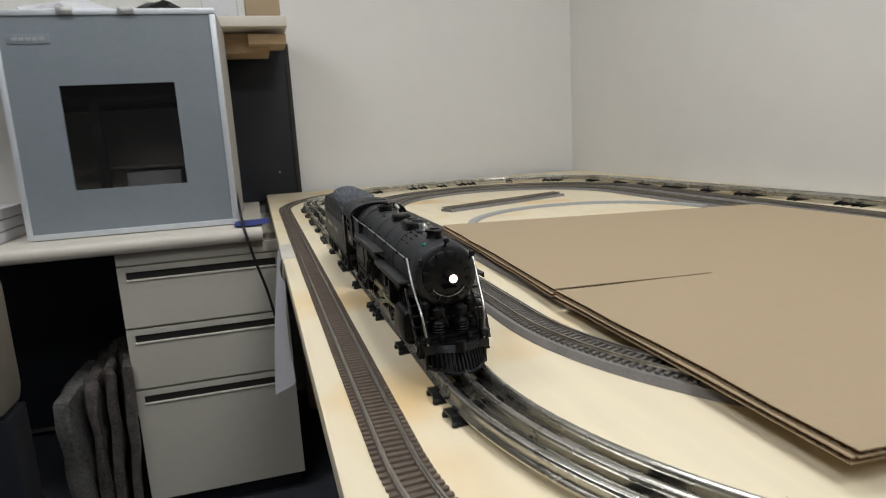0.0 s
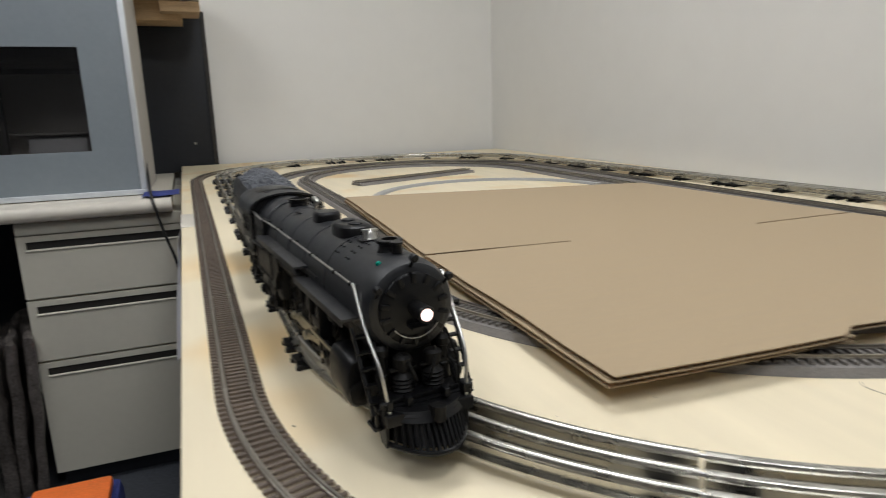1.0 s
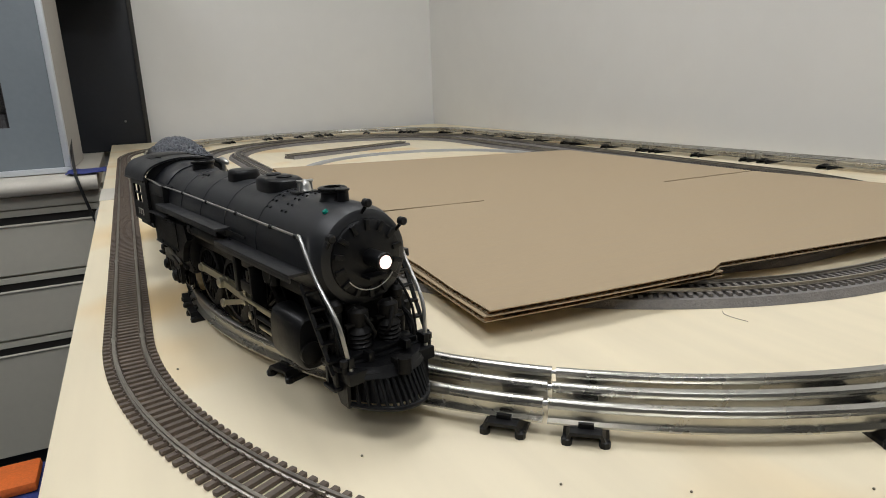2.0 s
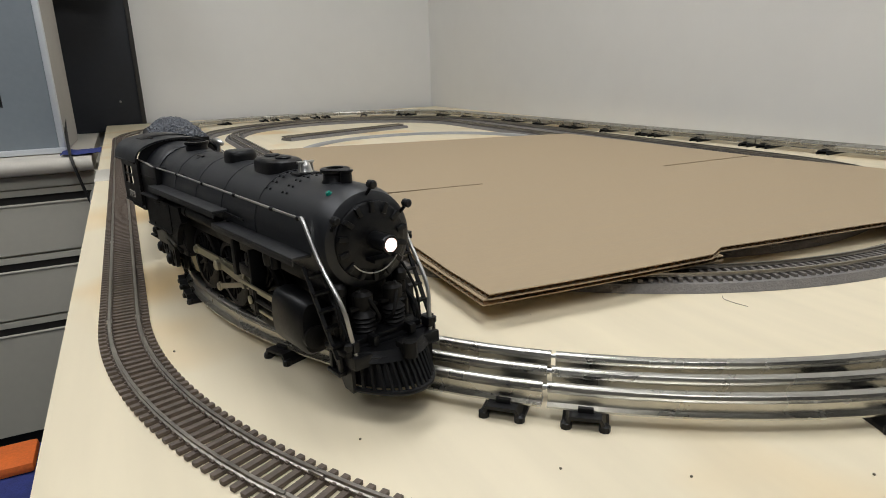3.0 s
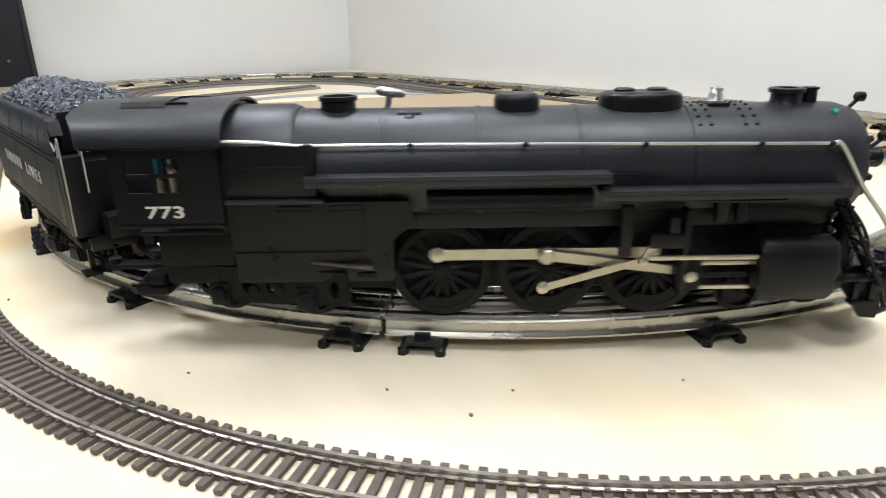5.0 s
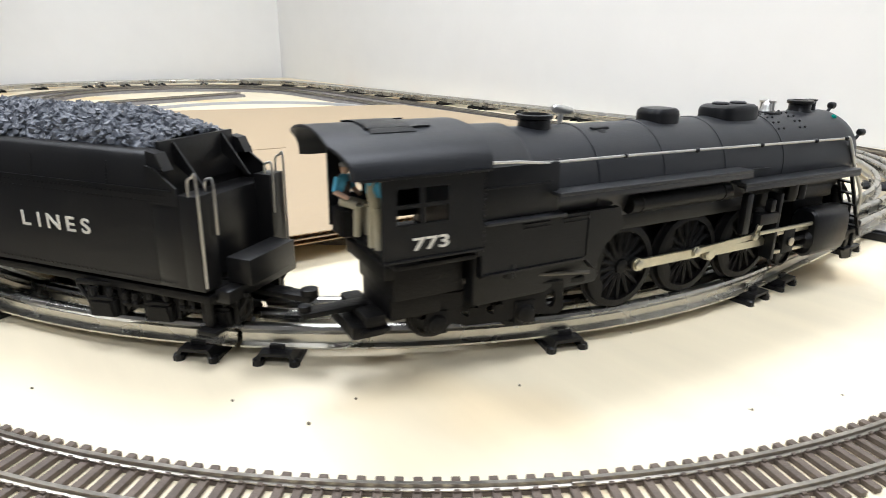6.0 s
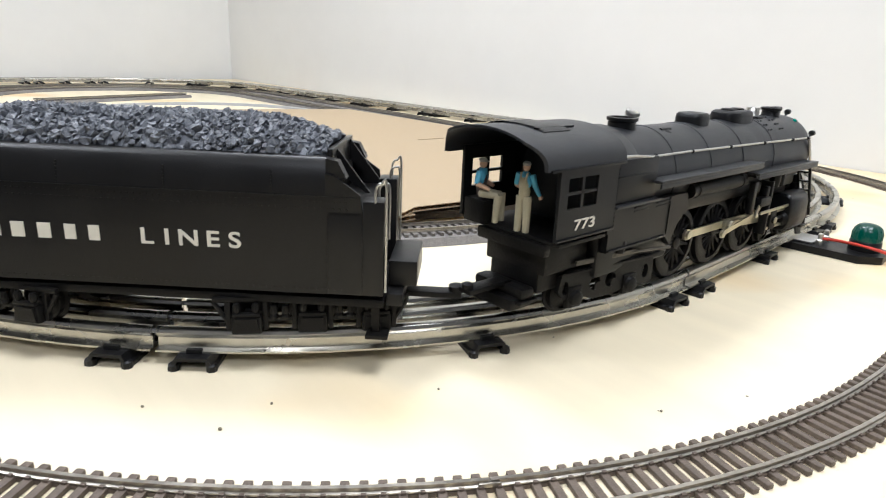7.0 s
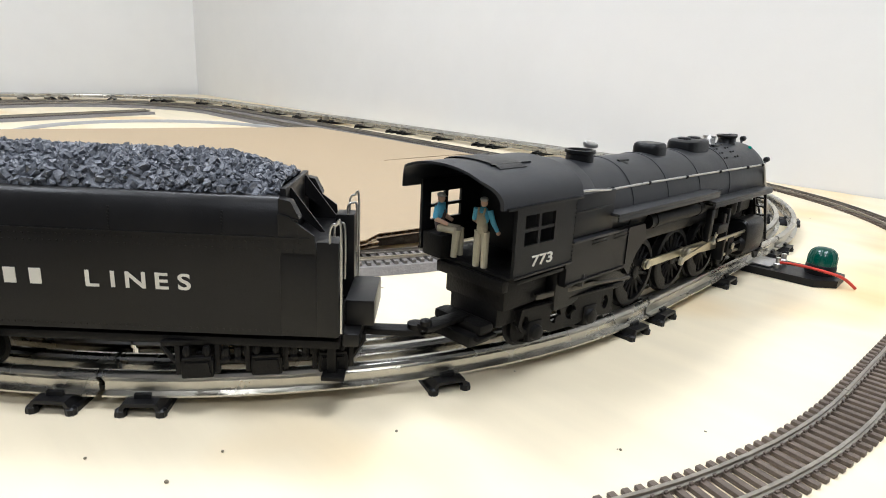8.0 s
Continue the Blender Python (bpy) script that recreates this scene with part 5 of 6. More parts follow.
                box(bm, -0.0150, s * 0.0205, 0.0205, 0.0480, s * 0.0232, 0.0232, 0.0006)
                part("equaliser", bm, M_GUN, tr)
            for s in (-1, 1):
                bm = bmesh.new()
                box(bm, -0.0260, s * 0.0250, 0.0268, 0.0180, s * 0.0264, 0.0295, 0.0005)
                rod(bm, (0.016, s * 0.0257, 0.0280), (0.048, s * 0.0257, 0.0262), 0.0010, 8)
                part("injector_pipe", bm, M_DULL, tr, "dull grey metal pipe")
        for a in ax:
            for s in (-1, 1):
                w = part("small_wheel", wheel_mesh("small_wheel", r, 0), M_GUN, tr)
                w.matrix_basis = pose(a, s * 0.0165, r, 0, 0, 0 if s < 0 else 180)
    return e


def lettering(name, text, parent, size, place, turn=0.0, width=1.0, stretch=1.0):
    """Raised white letters on a right-hand side, their middle at place."""
    cu = bpy.data.curves.new(name, "FONT")
    cu.body, cu.size, cu.align_x, cu.extrude, cu.offset = text, size, "CENTER", 0.00012, size * 0.018
    cu.space_character = width
    tmp = new(name, cu)
    bpy.context.view_layer.update()
    me = bpy.data.meshes.new_from_object(tmp.evaluated_get(bpy.context.evaluated_depsgraph_get()))
    bpy.data.objects.remove(tmp)
    me.materials.clear()
    me.materials.append(M_WHITE)
    ob = new(name, me)
    ob.parent = parent
    ob.matrix_basis = Matrix.Translation(place) @ Matrix.Rotation(math.pi / 2, 4, "X") @ Matrix.Rotation(turn, 4, "Z") @ Matrix.Diagonal((stretch, 1, 1, 1))
    return tagged(ob, "cream white painted lettering")


ECCENTRIC, LINK_ARM, LINK_AT = 0.0430, 0.0100, (0.0430, 0.0365)


def spoke_mesh():
    bm = bmesh.new()
    p0, p1 = Vector((WHEEL_R * 0.18, -0.0009, 0)), Vector((WHEEL_R * 0.86, -0.0005, 0))
    turned(bm, p0, p1 - p0, [(0, 0.0015), ((p1 - p0).length, 0.0010)], 6)
    ob = part("spoke", bm, M_GUN)
    me = ob.data
    bpy.data.objects.remove(ob)
    return me


SPOKE = spoke_mesh()


def running_gear(e):
    """Driving wheels and rods, each a part that moves on the engine."""
    wheels, rods, mains, heads, gears = [], [], [], [], []
    for s in (-1, 1):
        for a in AXLES:
            w = part("driving_wheel", wheel_mesh("driving_wheel", WHEEL_R, 16, 0.0048, True), M_GUN, e)
            for i in range(16):
                shared("spoke", SPOKE, w, Matrix.Rotation(2 * math.pi * i / 16, 4, "Y"))
            wheels.append((w, a, s))
        bm = bmesh.new()
        def link(x0, x1):
            n = 10
            ends = [(x0 + 0.0034 * math.cos(t), 0.0034 * math.sin(t)) for t in np.linspace(math.pi * 0.25, math.pi * 1.75, n)]
            ends += [(x1 + 0.0034 * math.cos(t), 0.0034 * math.sin(t)) for t in np.linspace(-math.pi * 0.75, math.pi * 0.75, n)]
            return ends
        extrude_xz(bm, link(AXLES[0], AXLES[1]), s * 0.0205, s * 0.0220)
        extrude_xz(bm, link(AXLES[1], AXLES[2]), s * 0.0206, s * 0.0219)
        for a in AXLES:
            turned(bm, (a, s * 0.0218, 0), (0, s, 0), [(0, 0.0026), (0.0016, 0.0026), (0.0020, 0.0018)], 14)
        rods.append((part("side_rod", bm, M_ROD, e, "bright cream-coloured metal side rod"), s))
        bm = bmesh.new()
        n = 10
        ends = [(0.0038 * math.cos(t), 0.0038 * math.sin(t)) for t in np.linspace(math.pi * 0.2, math.pi * 1.8, n)]
        ends += [(0.060 + 0.0026 * math.cos(t), 0.0026 * math.sin(t)) for t in np.linspace(-math.pi * 0.75, math.pi * 0.75, n)]
        extrude_xz(bm, ends, s * 0.0232, s * 0.0246)
        turned(bm, (0, s * 0.0240, 0), (0, s, 0), [(0, 0.0034), (0.0026, 0.0034), (0.0034, 0.0026)], 14)
        mains.append((part("main_rod", bm, M_ROD, e, "bright cream-coloured metal main rod"), s))
        bm = bmesh.new()
        box(bm, -0.0050, s * 0.0262, -0.0068, 0.0050, s * 0.0296, 0.0072, 0.0008)
        rod(bm, (0, s * 0.0285, 0.0), (0.024, s * 0.0285, 0.0), 0.0013, 10)
        turned(bm, (0, s * 0.0290, 0), (0, s, 0), [(0, 0.0026), (0.0018, 0.0026), (0.0022, 0.0016)], 12)
        heads.append((part("crosshead", bm, M_GUN, e), s))
        bm = bmesh.new()
        turned(bm, (0, s * 0.0309, 0), (0, s, 0), [(0, 0.0024), (0.0006, 0.0024), (0.0009, 0.0014)], 12)
        part("crosshead_screw", bm, M_ROD, heads[-1][0], "bright screw head")
        # eccentric rod to the swinging link
        bm = bmesh.new()
        ends = [(0.0028 * math.cos(t), 0.0028 * math.sin(t)) for t in np.linspace(math.pi * 0.2, math.pi * 1.8, n)]
        ends += [(ECCENTRIC + 0.0020 * math.cos(t), 0.0020 * math.sin(t)) for t in np.linspace(-math.pi * 0.75, math.pi * 0.75, n)]
        extrude_xz(bm, ends, s * 0.0272, s * 0.0282)
        turned(bm, (0, s * 0.0278, 0), (0, s, 0), [(0, 0.0024), (0.0012, 0.0024), (0.0016, 0.0016)], 12)
        ecc = part("eccentric_rod", bm, M_ROD, e, "bright cream-coloured metal eccentric rod")
        bm = bmesh.new()
        extrude_xz(bm, [(-0.0018, 0.0030), (0.0018, 0.0030), (0.0015, -LINK_ARM - 0.0015), (-0.0015, -LINK_ARM - 0.0015)], s * 0.0283, s * 0.0293)
        turned(bm, (0, s * 0.0290, -LINK_ARM), (0, s, 0), [(0, 0.0020), (0.0010, 0.0020), (0.0014, 0.0012)], 12)
        link_ob = part("swinging_link", bm, M_ROD, e, "bright swinging valve link")
        gears.append((ecc, link_ob, s))
    return wheels, rods, mains, heads, gears


# Tender space: x forwards from the front truck's pivot.
TENDER_X0, TENDER_X1, TRUCK_GAP = -0.182, 0.0370, 0.145


def tender():
    t = thing("toy_coal_tender", "matte black toy tender with white lettering, heaped with coal", "tender")
    x0, x1 = TENDER_X0, TENDER_X1
    zb, zs, zt, hw = 0.0228, 0.0640, 0.0815, 0.0305
    def shell(x, ztop, k=1.0):
        pts = [(hw * k, zb), (hw * k, zs)]
        for i in range(1, 7):
            a = math.pi / 2 * i / 6
            if zs + (ztop - zs) * math.sin(a) > ztop + 1e-6:
                break
            pts.append((hw * k - 0.0060 * (1 - math.cos(a)), zs + (ztop - zs) * math.sin(a)))
        return [(x, y, z) for y, z in pts] + [(x, -y, z) for y, z in pts[::-1]]
    bm = bmesh.new()
    loft(bm, [shell(x0, zt, 0.985), shell(x0 + 0.003, zt), shell(x1 - 0.024, zt)])
    box(bm, x1 - 0.0242, -hw, zb, x1 - 0.009, hw, zs - 0.004, 0.0006)
    body = part("body", bm, M_TENDER, t)
    for s in (-1, 1):
        bm = bmesh.new()
        box(bm, x1 - 0.0092, s * 0.0195, zb, x1, s * 0.0305, zs + 0.0005, 0.0006)
        part("front_bin", bm, M_TENDER, t)
        bm = bmesh.new()
        extrude_xz(bm, [(x1 - 0.030, zt - 0.002), (x1 - 0.010, zs + 0.001), (x1 - 0.008, zs + 0.001), (x1 - 0.022, zt + 0.002)], s * 0.0150, s * 0.0160)
        part("coal_board", bm, M_TENDER, t)
        bm = bmesh.new()
        loft(bm, [[(x, s * y, z) for x, z in ((x1 - 0.0245, zs - 0.006), (x1 - 0.0245, top_z), (x1 - 0.0245 + reach, top_z - 0.001), (x1 - 0.0100, zs + 0.0030), (x1 - 0.0090, zs - 0.006))] for y, top_z, reach in ((hw - 0.0012, zt - 0.006, 0.004), (hw, zt - 0.006, 0.004))])
        extrude_xz(bm, [(x1 - 0.0245, zt - 0.008), (x1 - 0.0245, zt), (x1 - 0.0195, zt - 0.0010), (x1 - 0.0160, zt - 0.008)], s * (hw - 0.0070), s * (hw - 0.0012))
        part("side_wing", bm, M_TENDER, t)
        for x, zz0, zz1 in ((x1 + 0.0008, zb + 0.002, zs + 0.006), (x1 + 0.0010, zs - 0.018, zs + 0.004)):
            y = s * (0.0300 if zz0 < 0.03 else 0.0205)
            bm = bmesh.new()
            tube(bm, smooth_curve([(x, y, zz0), (x, y, zz1), (x - 0.002, y, zz1 + 0.0022), (x - 0.0042, y, zz1 + 0.0006), (x - 0.0045, y, zs)], 5), 0.00055, 8)
            part("grab_rail", bm, M_CHROME, t, "silver wire grab rail")
        bm = bmesh.new()
        for i in range(74):
            x = x0 + 0.006 + i * 0.0027
            if x > x1 - 0.012:
                break
            for z in (zb + 0.0022, zs - 0.0005, zs - 0.0034):
                box(bm, x - 0.0004, s * (hw - 0.0001), z - 0.0004, x + 0.0004, s * (hw + 0.0003), z + 0.0004)
        for xx in (-0.145, -0.10, -0.055, -0.010, 0.020):
            for j in range(9):
                zz = zs + 0.0010 + j * 0.0013
                a = math.asin(min(1, (zz - zs) / (zt - zs)))
                yy = hw - 0.0060 * (1 - math.cos(a))
                box(bm, xx - 0.0004, s * (yy - 0.0002), zz - 0.0003, xx + 0.0004, s * (yy + 0.0003), zz + 0.0003)
        tagged(part("rivets", bm, M_TENDER, body), kind="stuff")
        bm = bmesh.new()
        box(bm, x0, s * hw, zs + 0.0012, x1 - 0.012, s * (hw + 0.0005), zs + 0.0020)
        part("seam", bm, M_TENDER, body)
        bm = bmesh.new()
        box(bm, x1 - 0.008, s * 0.0215, 0.0020, x1 + 0.002, s * 0.0300, 0.0040, 0.0005)
        box(bm, x1 - 0.006, s * 0.0235, 0.0040, x1 - 0.002, s * 0.0260, 0.0210, 0.0005)
        part("step", bm, M_GUN, t)
    bm = bmesh.new()
    box(bm, x0 + 0.002, -0.0285, 0.0165, x1, 0.0285, 0.0203, 0.0008)
    box(bm, -0.082, -0.0100, 0.0100, -0.064, 0.0100, 0.0165, 0.0020)
    part("underframe", bm, M_GUN, t)
    bm = bmesh.new()
    box(bm, x1 + 0.0005, -0.0170, 0.0230, x1 + 0.0135, 0.0170, 0.0350, 0.0010)
    box(bm, x1 + 0.0005, -0.0255, 0.0165, x1 + 0.0080, 0.0255, 0.0225, 0.0010)
    part("front_deck", bm, M_TENDER, t)
    bm = bmesh.new()
    box(bm, x1 + 0.004, -0.0040, 0.0130, x1 + 0.0340, 0.0040, 0.0160, 0.0008)
    turned(bm, (x1 + 0.0315, 0, 0.0155), (0, 0, 1), [(0, 0.0040), (0.0030, 0.0040), (0.0034, 0.003)], 12)
    part("drawbar", bm, M_GUN, t)
    bm = bmesh.new()
    box(bm, x0 - 0.018, -0.0045, 0.0060, x0 - 0.002, 0.0045, 0.0130, 0.0015)
    part("rear_coupler", bm, M_GUN, t)
    # bulkhead behind the coal
    bm = bmesh.new()
    box(bm, x1 - 0.0250, -0.0235, zs, x1 - 0.0225, 0.0235, zt + 0.0030, 0.0006)
    part("bulkhead", bm, M_TENDER, t)
    # coal heap
    rnd = random.Random(3)
    bm = bmesh.new()
    n, k = 26, 10
    def heap(u, v):
        x = x0 + 0.020 + (x1 - 0.026 - x0 - 0.020) * u
        y = (v * 2 - 1) * 0.0235
        z = zt - 0.0015 + 0.0135 * (1 - (2 * v - 1) ** 2) ** 0.7 * min(1, 6 * u, 5 * (1 - u) + 0.25) ** 0.6
        return Vector((x, y, z))
    loft(bm, [[heap(i / n, j / k) for j in range(k + 1)] for i in range(n + 1)], caps=False, closed=False)
    coal = part("coal_load", bm, M_COAL, t, "heaped dark grey coal pieces")
    verts, faces = [], []
    for i in range(3300):
        p = heap(rnd.random(), min(0.985, max(0.015, rnd.random()))) + Vector((0, 0, rnd.uniform(-0.0006, 0.0016)))
        r = rnd.uniform(0.0010, 0.0025)
        q = Euler((rnd.uniform(0, 6.3), rnd.uniform(0, 6.3), rnd.uniform(0, 6.3))).to_matrix()
        o = len(verts)
        for c in ((1, 0, 0), (-1, 0, 0), (0, 1, 0), (0, -1, 0), (0, 0, 1), (0, 0, -1), (0.7, 0.7, 0.6), (-0.6, 0.7, -0.7)):
            verts.append(p + q @ (Vector(c) * r * rnd.uniform(0.6, 1.15)))
        for a, b, c in ((0, 2, 4), (2, 1, 4), (1, 3, 4), (3, 0, 4), (2, 0, 5), (1, 2, 5), (3, 1, 5), (0, 3, 5), (0, 2, 6), (2, 4, 6), (4, 0, 6), (1, 2, 7), (2, 5, 7), (5, 1, 7)):
            faces.append((o + a, o + b, o + c))
    me = bpy.data.meshes.new("coal_rubble")
    me.from_pydata([tuple(v) for v in verts], [], faces)
    me.materials.append(M_COAL)
    ob = new("coal_rubble", me)
    ob.parent = coal
    tagged(ob, kind="stuff")
    # painted words on the sides; the maker's word is left as plain bars
    for s in (-1,):
        for ch, x in (("L", -0.0640), ("I", -0.0552), ("N", -0.0460), ("E", -0.0356), ("S", -0.0262)):
            lettering("letter", ch, t, 0.0098, (x, -hw - 0.0004, 0.0420), stretch=1.25)
        for x, wd in ((-0.1365, 0.0058), (-0.1280, 0.0022), (-0.1195, 0.0070), (-0.1080, 0.0070), (-0.0968, 0.0060), (-0.0865, 0.0058)):
            bm = bmesh.new()
            box(bm, x - wd * 0.4, -hw - 0.0005, 0.0421, x + wd * 0.4, -hw - 0.0001, 0.0487)
            part("letter_bar", bm, M_WHITE, t, "cream white painted bar")
    return t


def tender_truck():
    """A six-wheel truck with sprung side frames."""
    tr = new("truck")
    for s in (-1, 1):
        bm = bmesh.new()
        y0, y1 = s * 0.0225, s * 0.0250
        box(bm, -0.0430, y0, 0.0165, 0.0430, y1, 0.0188, 0.0005)
        for x in (-0.0285, 0.0, 0.0285):
            for d in (-1, 1):
                box(bm, x + d * 0.0080 - 0.0011, y0, 0.0030, x + d * 0.0080 + 0.0011, y1, 0.0165, 0.0004)
        for x in (-0.01425, 0.01425):
            box(bm, x - 0.0052, y0, 0.0072, x + 0.0052, y1, 0.0092, 0.0004)
            rod(bm, (x - 0.0052, s * 0.0238, 0.0160), (x - 0.0012, s * 0.0238, 0.0092), 0.0008, 6)
            rod(bm, (x + 0.0052, s * 0.0238, 0.0160), (x + 0.0012, s * 0.0238, 0.0092), 0.0008, 6)
        for d in (-1, 1):
            rod(bm, (d * 0.0370, s * 0.0238, 0.0075), (d * 0.0425, s * 0.0238, 0.0165), 0.0011, 6)
        frame_ob = part("side_frame", bm, M_GUN, tr)
        for x in (-0.0285, 0.0, 0.0285):
            bm = bmesh.new()
            box(bm, x - 0.0066, s * 0.0230, 0.0022, x + 0.0066, s * 0.0276, 0.0105, 0.0010)
            extrude_xz(bm, [(x - 0.0058, 0.0030), (x + 0.0058, 0.0030), (x + 0.0046, 0.0098), (x - 0.0046, 0.0098)], s * 0.0274, s * 0.0286)
            box(bm, x - 0.0060, s * 0.0252, 0.0106, x + 0.0060, s * 0.0282, 0.0122, 0.0006)
            for d in (-1, 1):
                turned(bm, (x + d * 0.0040, s * 0.0264, 0.0120), (0, 0, 1), [(0, 0.0012), (0.0016, 0.0018), (0.0034, 0.0018), (0.0046, 0.0012)], 8)
            part("journal_box", bm, M_GUN, frame_ob)
        for x in (-0.01425, 0.01425):
            bm = bmesh.new()
            for k in range(2):
                turned(bm, (x + (k - 0.5) * 0.0050, s * 0.0262, 0.0092), (0, 0, 1), [(0, 0.0014), (0.0012, 0.0019), (0.0024, 0.0014), (0.0036, 0.0019), (0.0060, 0.0014)], 8)
            part("spring", bm, M_GUN, frame_ob)
    for x in (-0.0285, 0.0, 0.0285):
        for s in (-1, 1):
            w = part("wheel", wheel_mesh("wheel", 0.0098, 0), M_GUN, tr)
            w.matrix_basis = pose(x, s * 0.0165, 0.0098, 0, 0, 0 if s < 0 else 180)
    bm = bmesh.new()
    box(bm, -0.006, -0.0215, 0.0090, 0.006, 0.0215, 0.0150, 0.001)
    part("bolster", bm, M_GUN, tr)
    return tr


def figure(name, label, seated):
    """A small painted plastic trainman, as one plain mesh."""
    bm = bmesh.new()
    def blob(c, r, mat, stretch=(1, 1, 1)):
        n = len(bm.faces)
        vs = bmesh.ops.create_icosphere(bm, subdivisions=2, radius=1.0)["verts"]
        bmesh.ops.transform(bm, matrix=Matrix.LocRotScale(c, None, [r * k for k in stretch]), verts=vs)
        bm.faces.ensure_lookup_table()
        for f in bm.faces[n:]:
            f.material_index = mat
    def limb(p0, p1, r0, r1, mat):
        n = len(bm.faces)
        rod(bm, p0, p1, r0, 10, r1)
        bm.faces.ensure_lookup_table()
        for f in bm.faces[n:]:
            f.material_index = mat
    if seated:
        limb((0, -0.0016, 0.0130), (0.0085, -0.0020, 0.0125), 0.0018, 0.0015, 1)
        limb((0, 0.0016, 0.0130), (0.0085, 0.0022, 0.0125), 0.0018, 0.0015, 1)
        limb((0.0085, -0.0020, 0.0130), (0.0075, -0.0020, 0.0010), 0.0019, 0.0014, 1)
        limb((0.0085, 0.0022, 0.0130), (0.0090, 0.0022, 0.0010), 0.0019, 0.0014, 1)
        base = 0.0125
    else:
        limb((0, -0.0017, 0.0160), (0, -0.0020, 0.0), 0.0019, 0.0015, 1)
        limb((0, 0.0017, 0.0160), (0, 0.0022, 0.0), 0.0019, 0.0015, 1)
        base = 0.0155
    # torso, bib or back panel with straps, arms, head and cap
    blob((0, 0, base + 0.0022), 0.0027, 4 if seated else 1, (0.80, 1.0, 1.5))
    blob((0, 0, base + 0.0072), 0.0029, 0, (0.78, 1.12, 1.45))
    for d in (-1, 1):
        limb((-0.0021, d * 0.0009, base + 0.0060), (-0.0012, d * 0.0016, base + 0.0108), 0.0006, 0.0005, 4 if seated else 1)
    blob((-0.0010, 0, base + (0.0048 if seated else 0.0056)), 0.0021 if seated else 0.0025, 4 if seated else 1, (0.75, 0.98, 1.6))
    blob((0.0010, 0, base + 0.0060), 0.0021, 4 if seated else 1, (0.75, 0.95, 1.7))
    if seated:
        limb((0, -0.0033, base + 0.0100), (-0.0006, -0.0046, base + 0.0048), 0.0013, 0.0011, 0)
        limb((-0.0006, -0.0046, base + 0.0048), (0.0046, -0.0030, base + 0.0026), 0.0011, 0.0008, 2)
        limb((0, 0.0033, base + 0.0100), (0.0005, 0.0045, base + 0.0048), 0.0013, 0.0011, 0)
        limb((0.0005, 0.0045, base + 0.0048), (0.0046, 0.0036, base + 0.0030), 0.0011, 0.0008, 2)
    else:
        limb((0, -0.0033, base + 0.0100), (0.0002, -0.0050, base + 0.0050), 0.0013, 0.0011, 0)
        limb((0.0002, -0.0050, base + 0.0050), (0.0010, -0.0070, base + 0.0012), 0.0011, 0.0008, 0)
        blob((0.0011, -0.0073, base + 0.0006), 0.0010, 2)
        limb((0, 0.0033, base + 0.0100), (0.0004, 0.0044, base + 0.0050), 0.0013, 0.0011, 0)
        limb((0.0004, 0.0044, base + 0.0050), (0.0036, 0.0040, base + 0.0030), 0.0011, 0.0008, 2)
    blob((0.0004, 0, base + 0.0128), 0.0017, 2, (1, 0.9, 1.2))
    blob((0.0002, 0, base + 0.0143), 0.0018, 3, (1.05, 1.02, 0.65))
    blob((0.0015, 0, base + 0.0138), 0.0013, 3, (1.1, 0.9, 0.25))
    k = 1.16 if seated else 1.10
    bmesh.ops.scale(bm, vec=(k, k, k), verts=bm.verts)
    ob = part(name, bm, [M_BLUESHIRT, M_OVERALL, M_SKIN, M_CAPGREY, M_DARKBIB])
    return tagged(ob, label, "figurine", "trainman figurines")


ENGINE = steam_engine()
GEAR = running_gear(ENGINE)
TENDER = tender()
TRUCKS = []
for k in range(2):
    if k == 0:
        TRUCKS.append(tender_truck())
        TRUCKS[0].parent = TENDER
    else:
        TRUCKS.append(copy_thing(TRUCKS[0], pose(0, 0, 0)))
SEATED = figure("trainman_figurine", "seated toy trainman in blue shirt inside the cab", True)
STANDING = figure("trainman_figurine", "standing toy trainman in tan overalls in the cab", False)


# ---- motion of the train ----
# seconds and metres travelled by the middle driving axle, from the start of the curve
RUN = [(0.0, -0.163), (0.25, -0.099), (0.5, -0.041), (0.75, 0.010), (1.0, 0.053), (1.25, 0.083), (1.5, 0.102), (1.75, 0.1075), (2.0, 0.1085), (2.9, 0.1095), (3.1, 0.115), (3.3, 0.135), (3.5, 0.161), (4.0, 0.2265), (4.2, 0.2545), (4.8, 0.352), (5.3, 0.433), (5.5, 0.464), (6.0, 0.535), (6.5, 0.6175), (6.7, 0.6355), (6.85, 0.641), (8.0, 0.642)]


def glide(t):
    """Smooth, never backwards, between the rows of RUN."""
    ts, ss = [r[0] for r in RUN], [r[1] for r in RUN]
    i = max(0, min(len(ts) - 2, sum(1 for v in ts if v <= t) - 1))
    def slope(j):
        if j <= 0 or j >= len(ts) - 1:
            return 0.26 if j <= 0 else 0.0
        a, b = (ss[j] - ss[j - 1]) / (ts[j] - ts[j - 1]), (ss[j + 1] - ss[j]) / (ts[j + 1] - ts[j])
        return 0.0 if a * b <= 0 else 2 * a * b / (a + b)
    h = ts[i + 1] - ts[i]
    u = (t - ts[i]) / h
    return (ss[i] * (2 * u ** 3 - 3 * u * u + 1) + h * slope(i) * (u ** 3 - 2 * u * u + u) + ss[i + 1] * (3 * u * u - 2 * u ** 3) + h * slope(i + 1) * (u ** 3 - u * u))


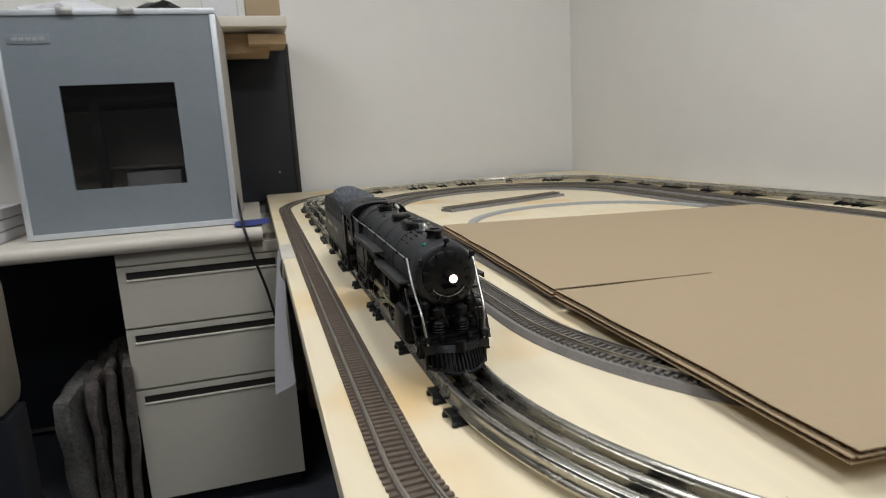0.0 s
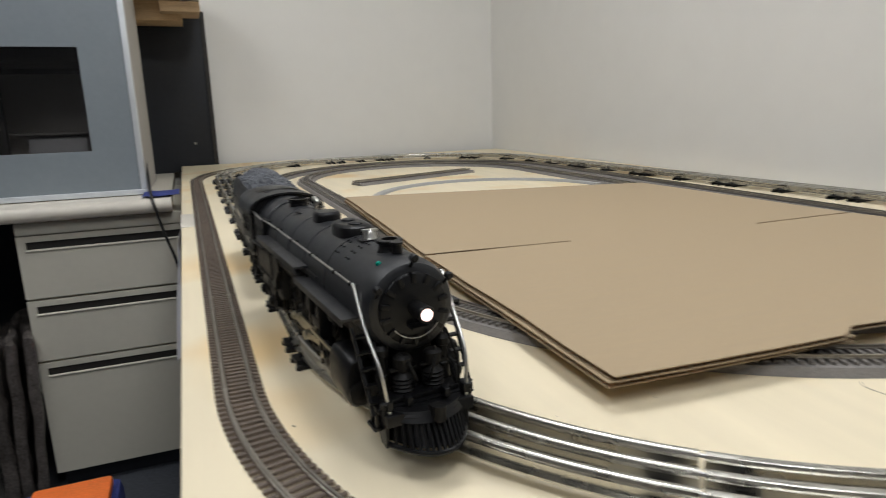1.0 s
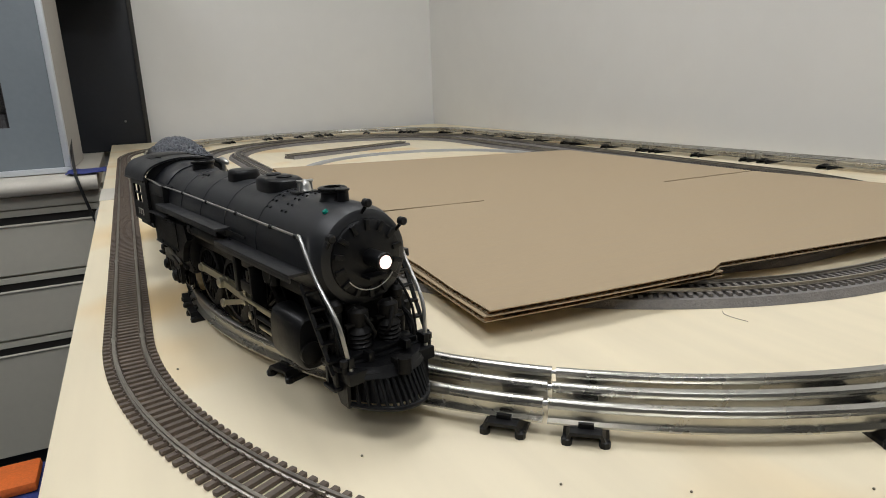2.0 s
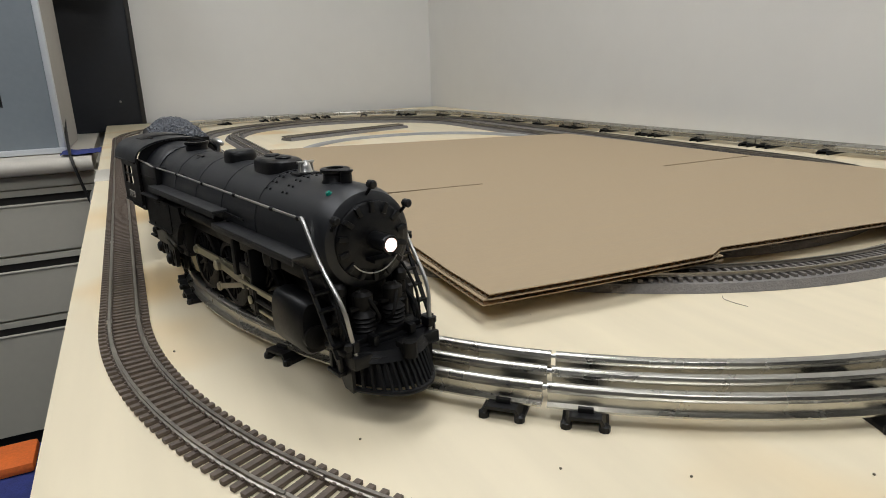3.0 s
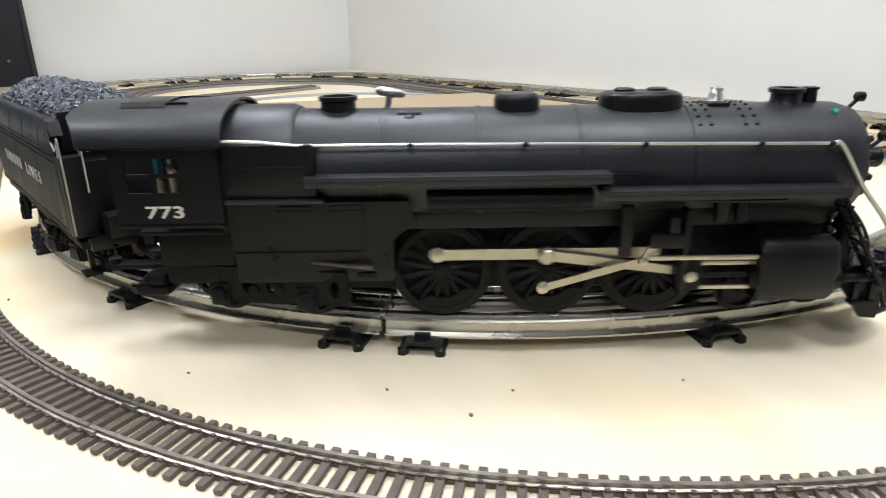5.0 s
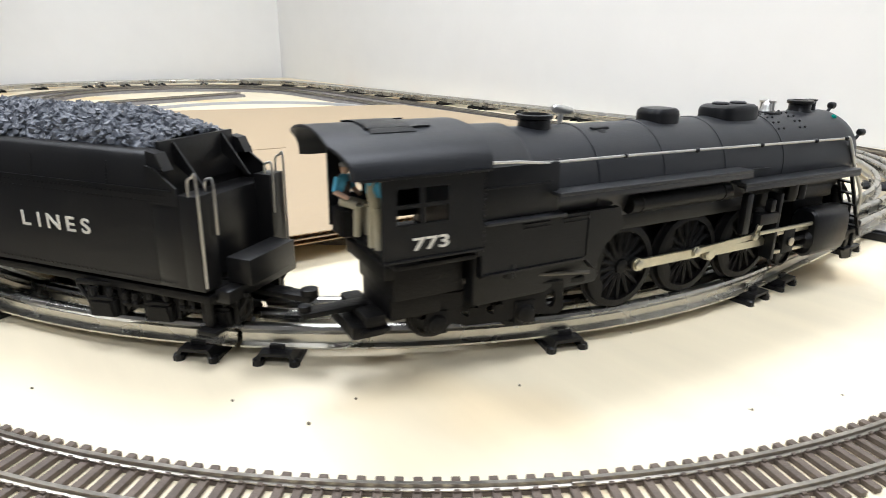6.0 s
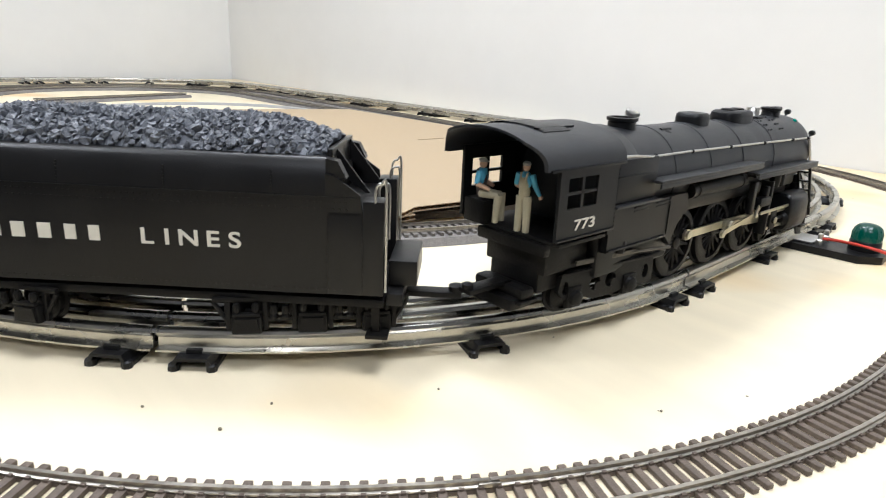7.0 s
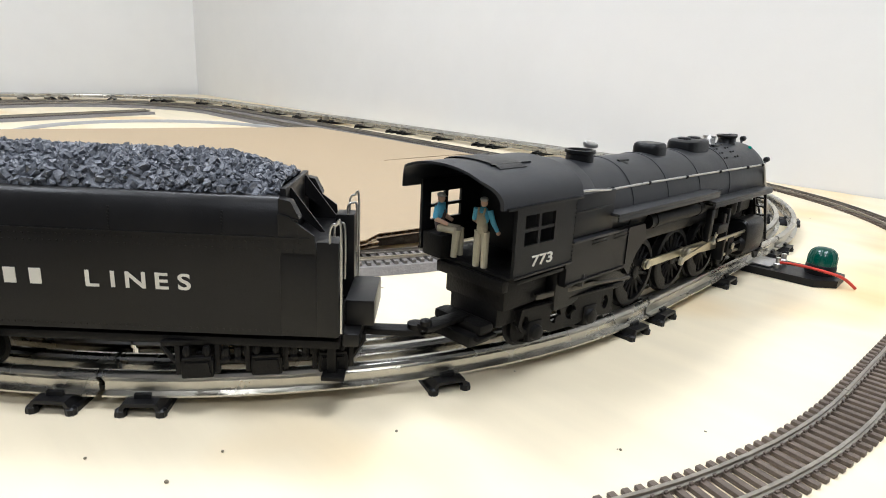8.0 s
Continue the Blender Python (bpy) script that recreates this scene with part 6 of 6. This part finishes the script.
def on_track(s):
    """The middle of the track at s metres."""
    q = R3 * (math.pi / 2 + KINK)
    if s < 0:
        return Vector((CX - R3, CY - s))
    if s < q:
        a = math.pi + s / R3
        return Vector((CX + R3 * math.cos(a), CY + R3 * math.sin(a)))
    return Vector((CX + R3 * math.sin(KINK) + (s - q) * math.cos(KINK), CY - R3 * math.cos(KINK) + (s - q) * math.sin(KINK)))


def between(s_front, s_rear, mid):
    a, b = on_track(s_front), on_track(s_rear)
    h = math.degrees(math.atan2(a.y - b.y, a.x - b.x))
    p = (a + b) / 2 if mid else a
    return pose(p.x, p.y, RAIL_TOP, 0, 0, h)


def wheel_turn(s):
    """Turn of the driving wheels at s metres, in radians."""
    return radians(float(np.interp(s, (-0.29, 0.2265, 0.2545, 0.464, 0.642), (-175 - 1440, -175, -128, 495, 1050))))


TENDER_BEHIND = 0.2525


def motions():
    times = [i / 10 for i in range(81)]
    run = [glide(t) for t in times]
    # side play of the drivers between the rails: sideways metres and degrees
    stops = (0, 0.5, 1, 2, 3.5, 4.2, 5.5, 6, 6.5, 8)
    play = [(float(np.interp(t, stops, (0, 0.0003, 0.0007, 0.0018, 0, -0.0008, -0.0012, -0.0006, 0.0008, 0.0022))), float(np.interp(t, stops, (0, -0.5, -2.9, -3.8, -2.9, -2.3, 0, 0, -2.0, -2.0)))) for t in times]
    engine = [between(s + 0.045, s - 0.045, True) @ pose(0, y, 0, 0, 0, h) for s, (y, h) in zip(run, play)]
    walk(ENGINE, list(zip(times, engine)))
    walk(SEATED, [(t, m @ pose(-0.1738, 0.0210, 0.0440, 0, 0, -62)) for t, m in zip(times, engine)])
    walk(STANDING, [(t, m @ pose(-0.1700, -0.0040, 0.0440, 0, 0, 12)) for t, m in zip(times, engine)])
    for tr, x0 in ENGINE_TRUCKS:
        rows = []
        for t, s, m in zip(times, run, engine):
            local = m.inverted() @ between(s + x0 + 0.02, s + x0 - 0.02, True)
            rows.append((t, pose(x0, 0.35 * local.translation.y, 0, 0, 0, 0.6 * math.degrees(local.to_euler().z))))
        walk(tr, rows)
    wheels, rods, mains, heads, gears = GEAR
    turns = [wheel_turn(s) for s in run]
    for w, a, s in wheels:
        lead = 0 if s < 0 else math.pi / 2
        face = pose(a, s * 0.0165, AXLE_Z)
        # the far wheels are the same casting, turned about
        flip = Matrix.Identity(4) if s < 0 else Matrix.Rotation(math.pi, 4, "Z")
        walk(w, [(t, face @ Matrix.Rotation(f + lead, 4, "Y") @ flip) for t, f in zip(times, turns)])
    def pin(f, s):
        f = f + (0 if s < 0 else math.pi / 2)
        k = 1 if s < 0 else -1
        return k * CRANK * math.cos(f), AXLE_Z - k * CRANK * math.sin(f)
    for ob, s in rods:
        walk(ob, [(t, pose(pin(f, s)[0], 0, pin(f, s)[1])) for t, f in zip(times, turns)])
    for (ob, s), (head, _) in zip(mains, heads):
        rows, slide = [], []
        for t, f in zip(times, turns):
            x, z = pin(f, s)
            dz = 0.0215 - z
            rows.append((t, pose(x, 0, z, 0, -math.degrees(math.asin(dz / 0.060)), 0)))
            slide.append((t, pose(x + math.sqrt(0.060 ** 2 - dz * dz), 0, 0.0215)))
        walk(ob, rows)
        walk(head, slide)
    for ecc, link_ob, s in gears:
        rows, swing = [], []
        for t, f in zip(times, turns):
            a = -(f + (0 if s < 0 else math.pi / 2)) + radians(135)
            ex, ez = 0.0060 * math.cos(a), AXLE_Z + 0.0060 * math.sin(a)
            dx, dz = LINK_AT[0] - ex, LINK_AT[1] - ez
            d = math.hypot(dx, dz)
            along = math.atan2(dz, dx)
            k = max(-1, min(1, (ECCENTRIC ** 2 + d * d - LINK_ARM ** 2) / (2 * ECCENTRIC * d)))
            tilt = along - math.acos(k)
            fx, fz = ex + ECCENTRIC * math.cos(tilt), ez + ECCENTRIC * math.sin(tilt)
            rows.append((t, pose(ex, 0, ez, 0, -math.degrees(tilt), 0)))
            swing.append((t, pose(LINK_AT[0], 0, LINK_AT[1], 0, math.degrees(math.atan2(LINK_AT[0] - fx, LINK_AT[1] - fz)), 0)))
        walk(ecc, rows)
        walk(link_ob, swing)
    # the drawbar pin has some slack
    behind = [s - TENDER_BEHIND - float(np.interp(t, (0, 6.0, 6.5, 6.85, 8.0), (0, 0.0005, 0.0040, 0.0066, 0.0074))) for t, s in zip(times, run)]
    coach = [between(s, s - TRUCK_GAP, False) for s in behind]
    walk(TENDER, list(zip(times, coach)))
    for k, tr in enumerate(TRUCKS):
        rows = []
        for t, s, m in zip(times, behind, coach):
            here = s - k * TRUCK_GAP
            own = between(here + 0.02, here - 0.02, True)
            local = m.inverted() @ own
            rows.append((t, local))
        walk(tr, rows)


motions()
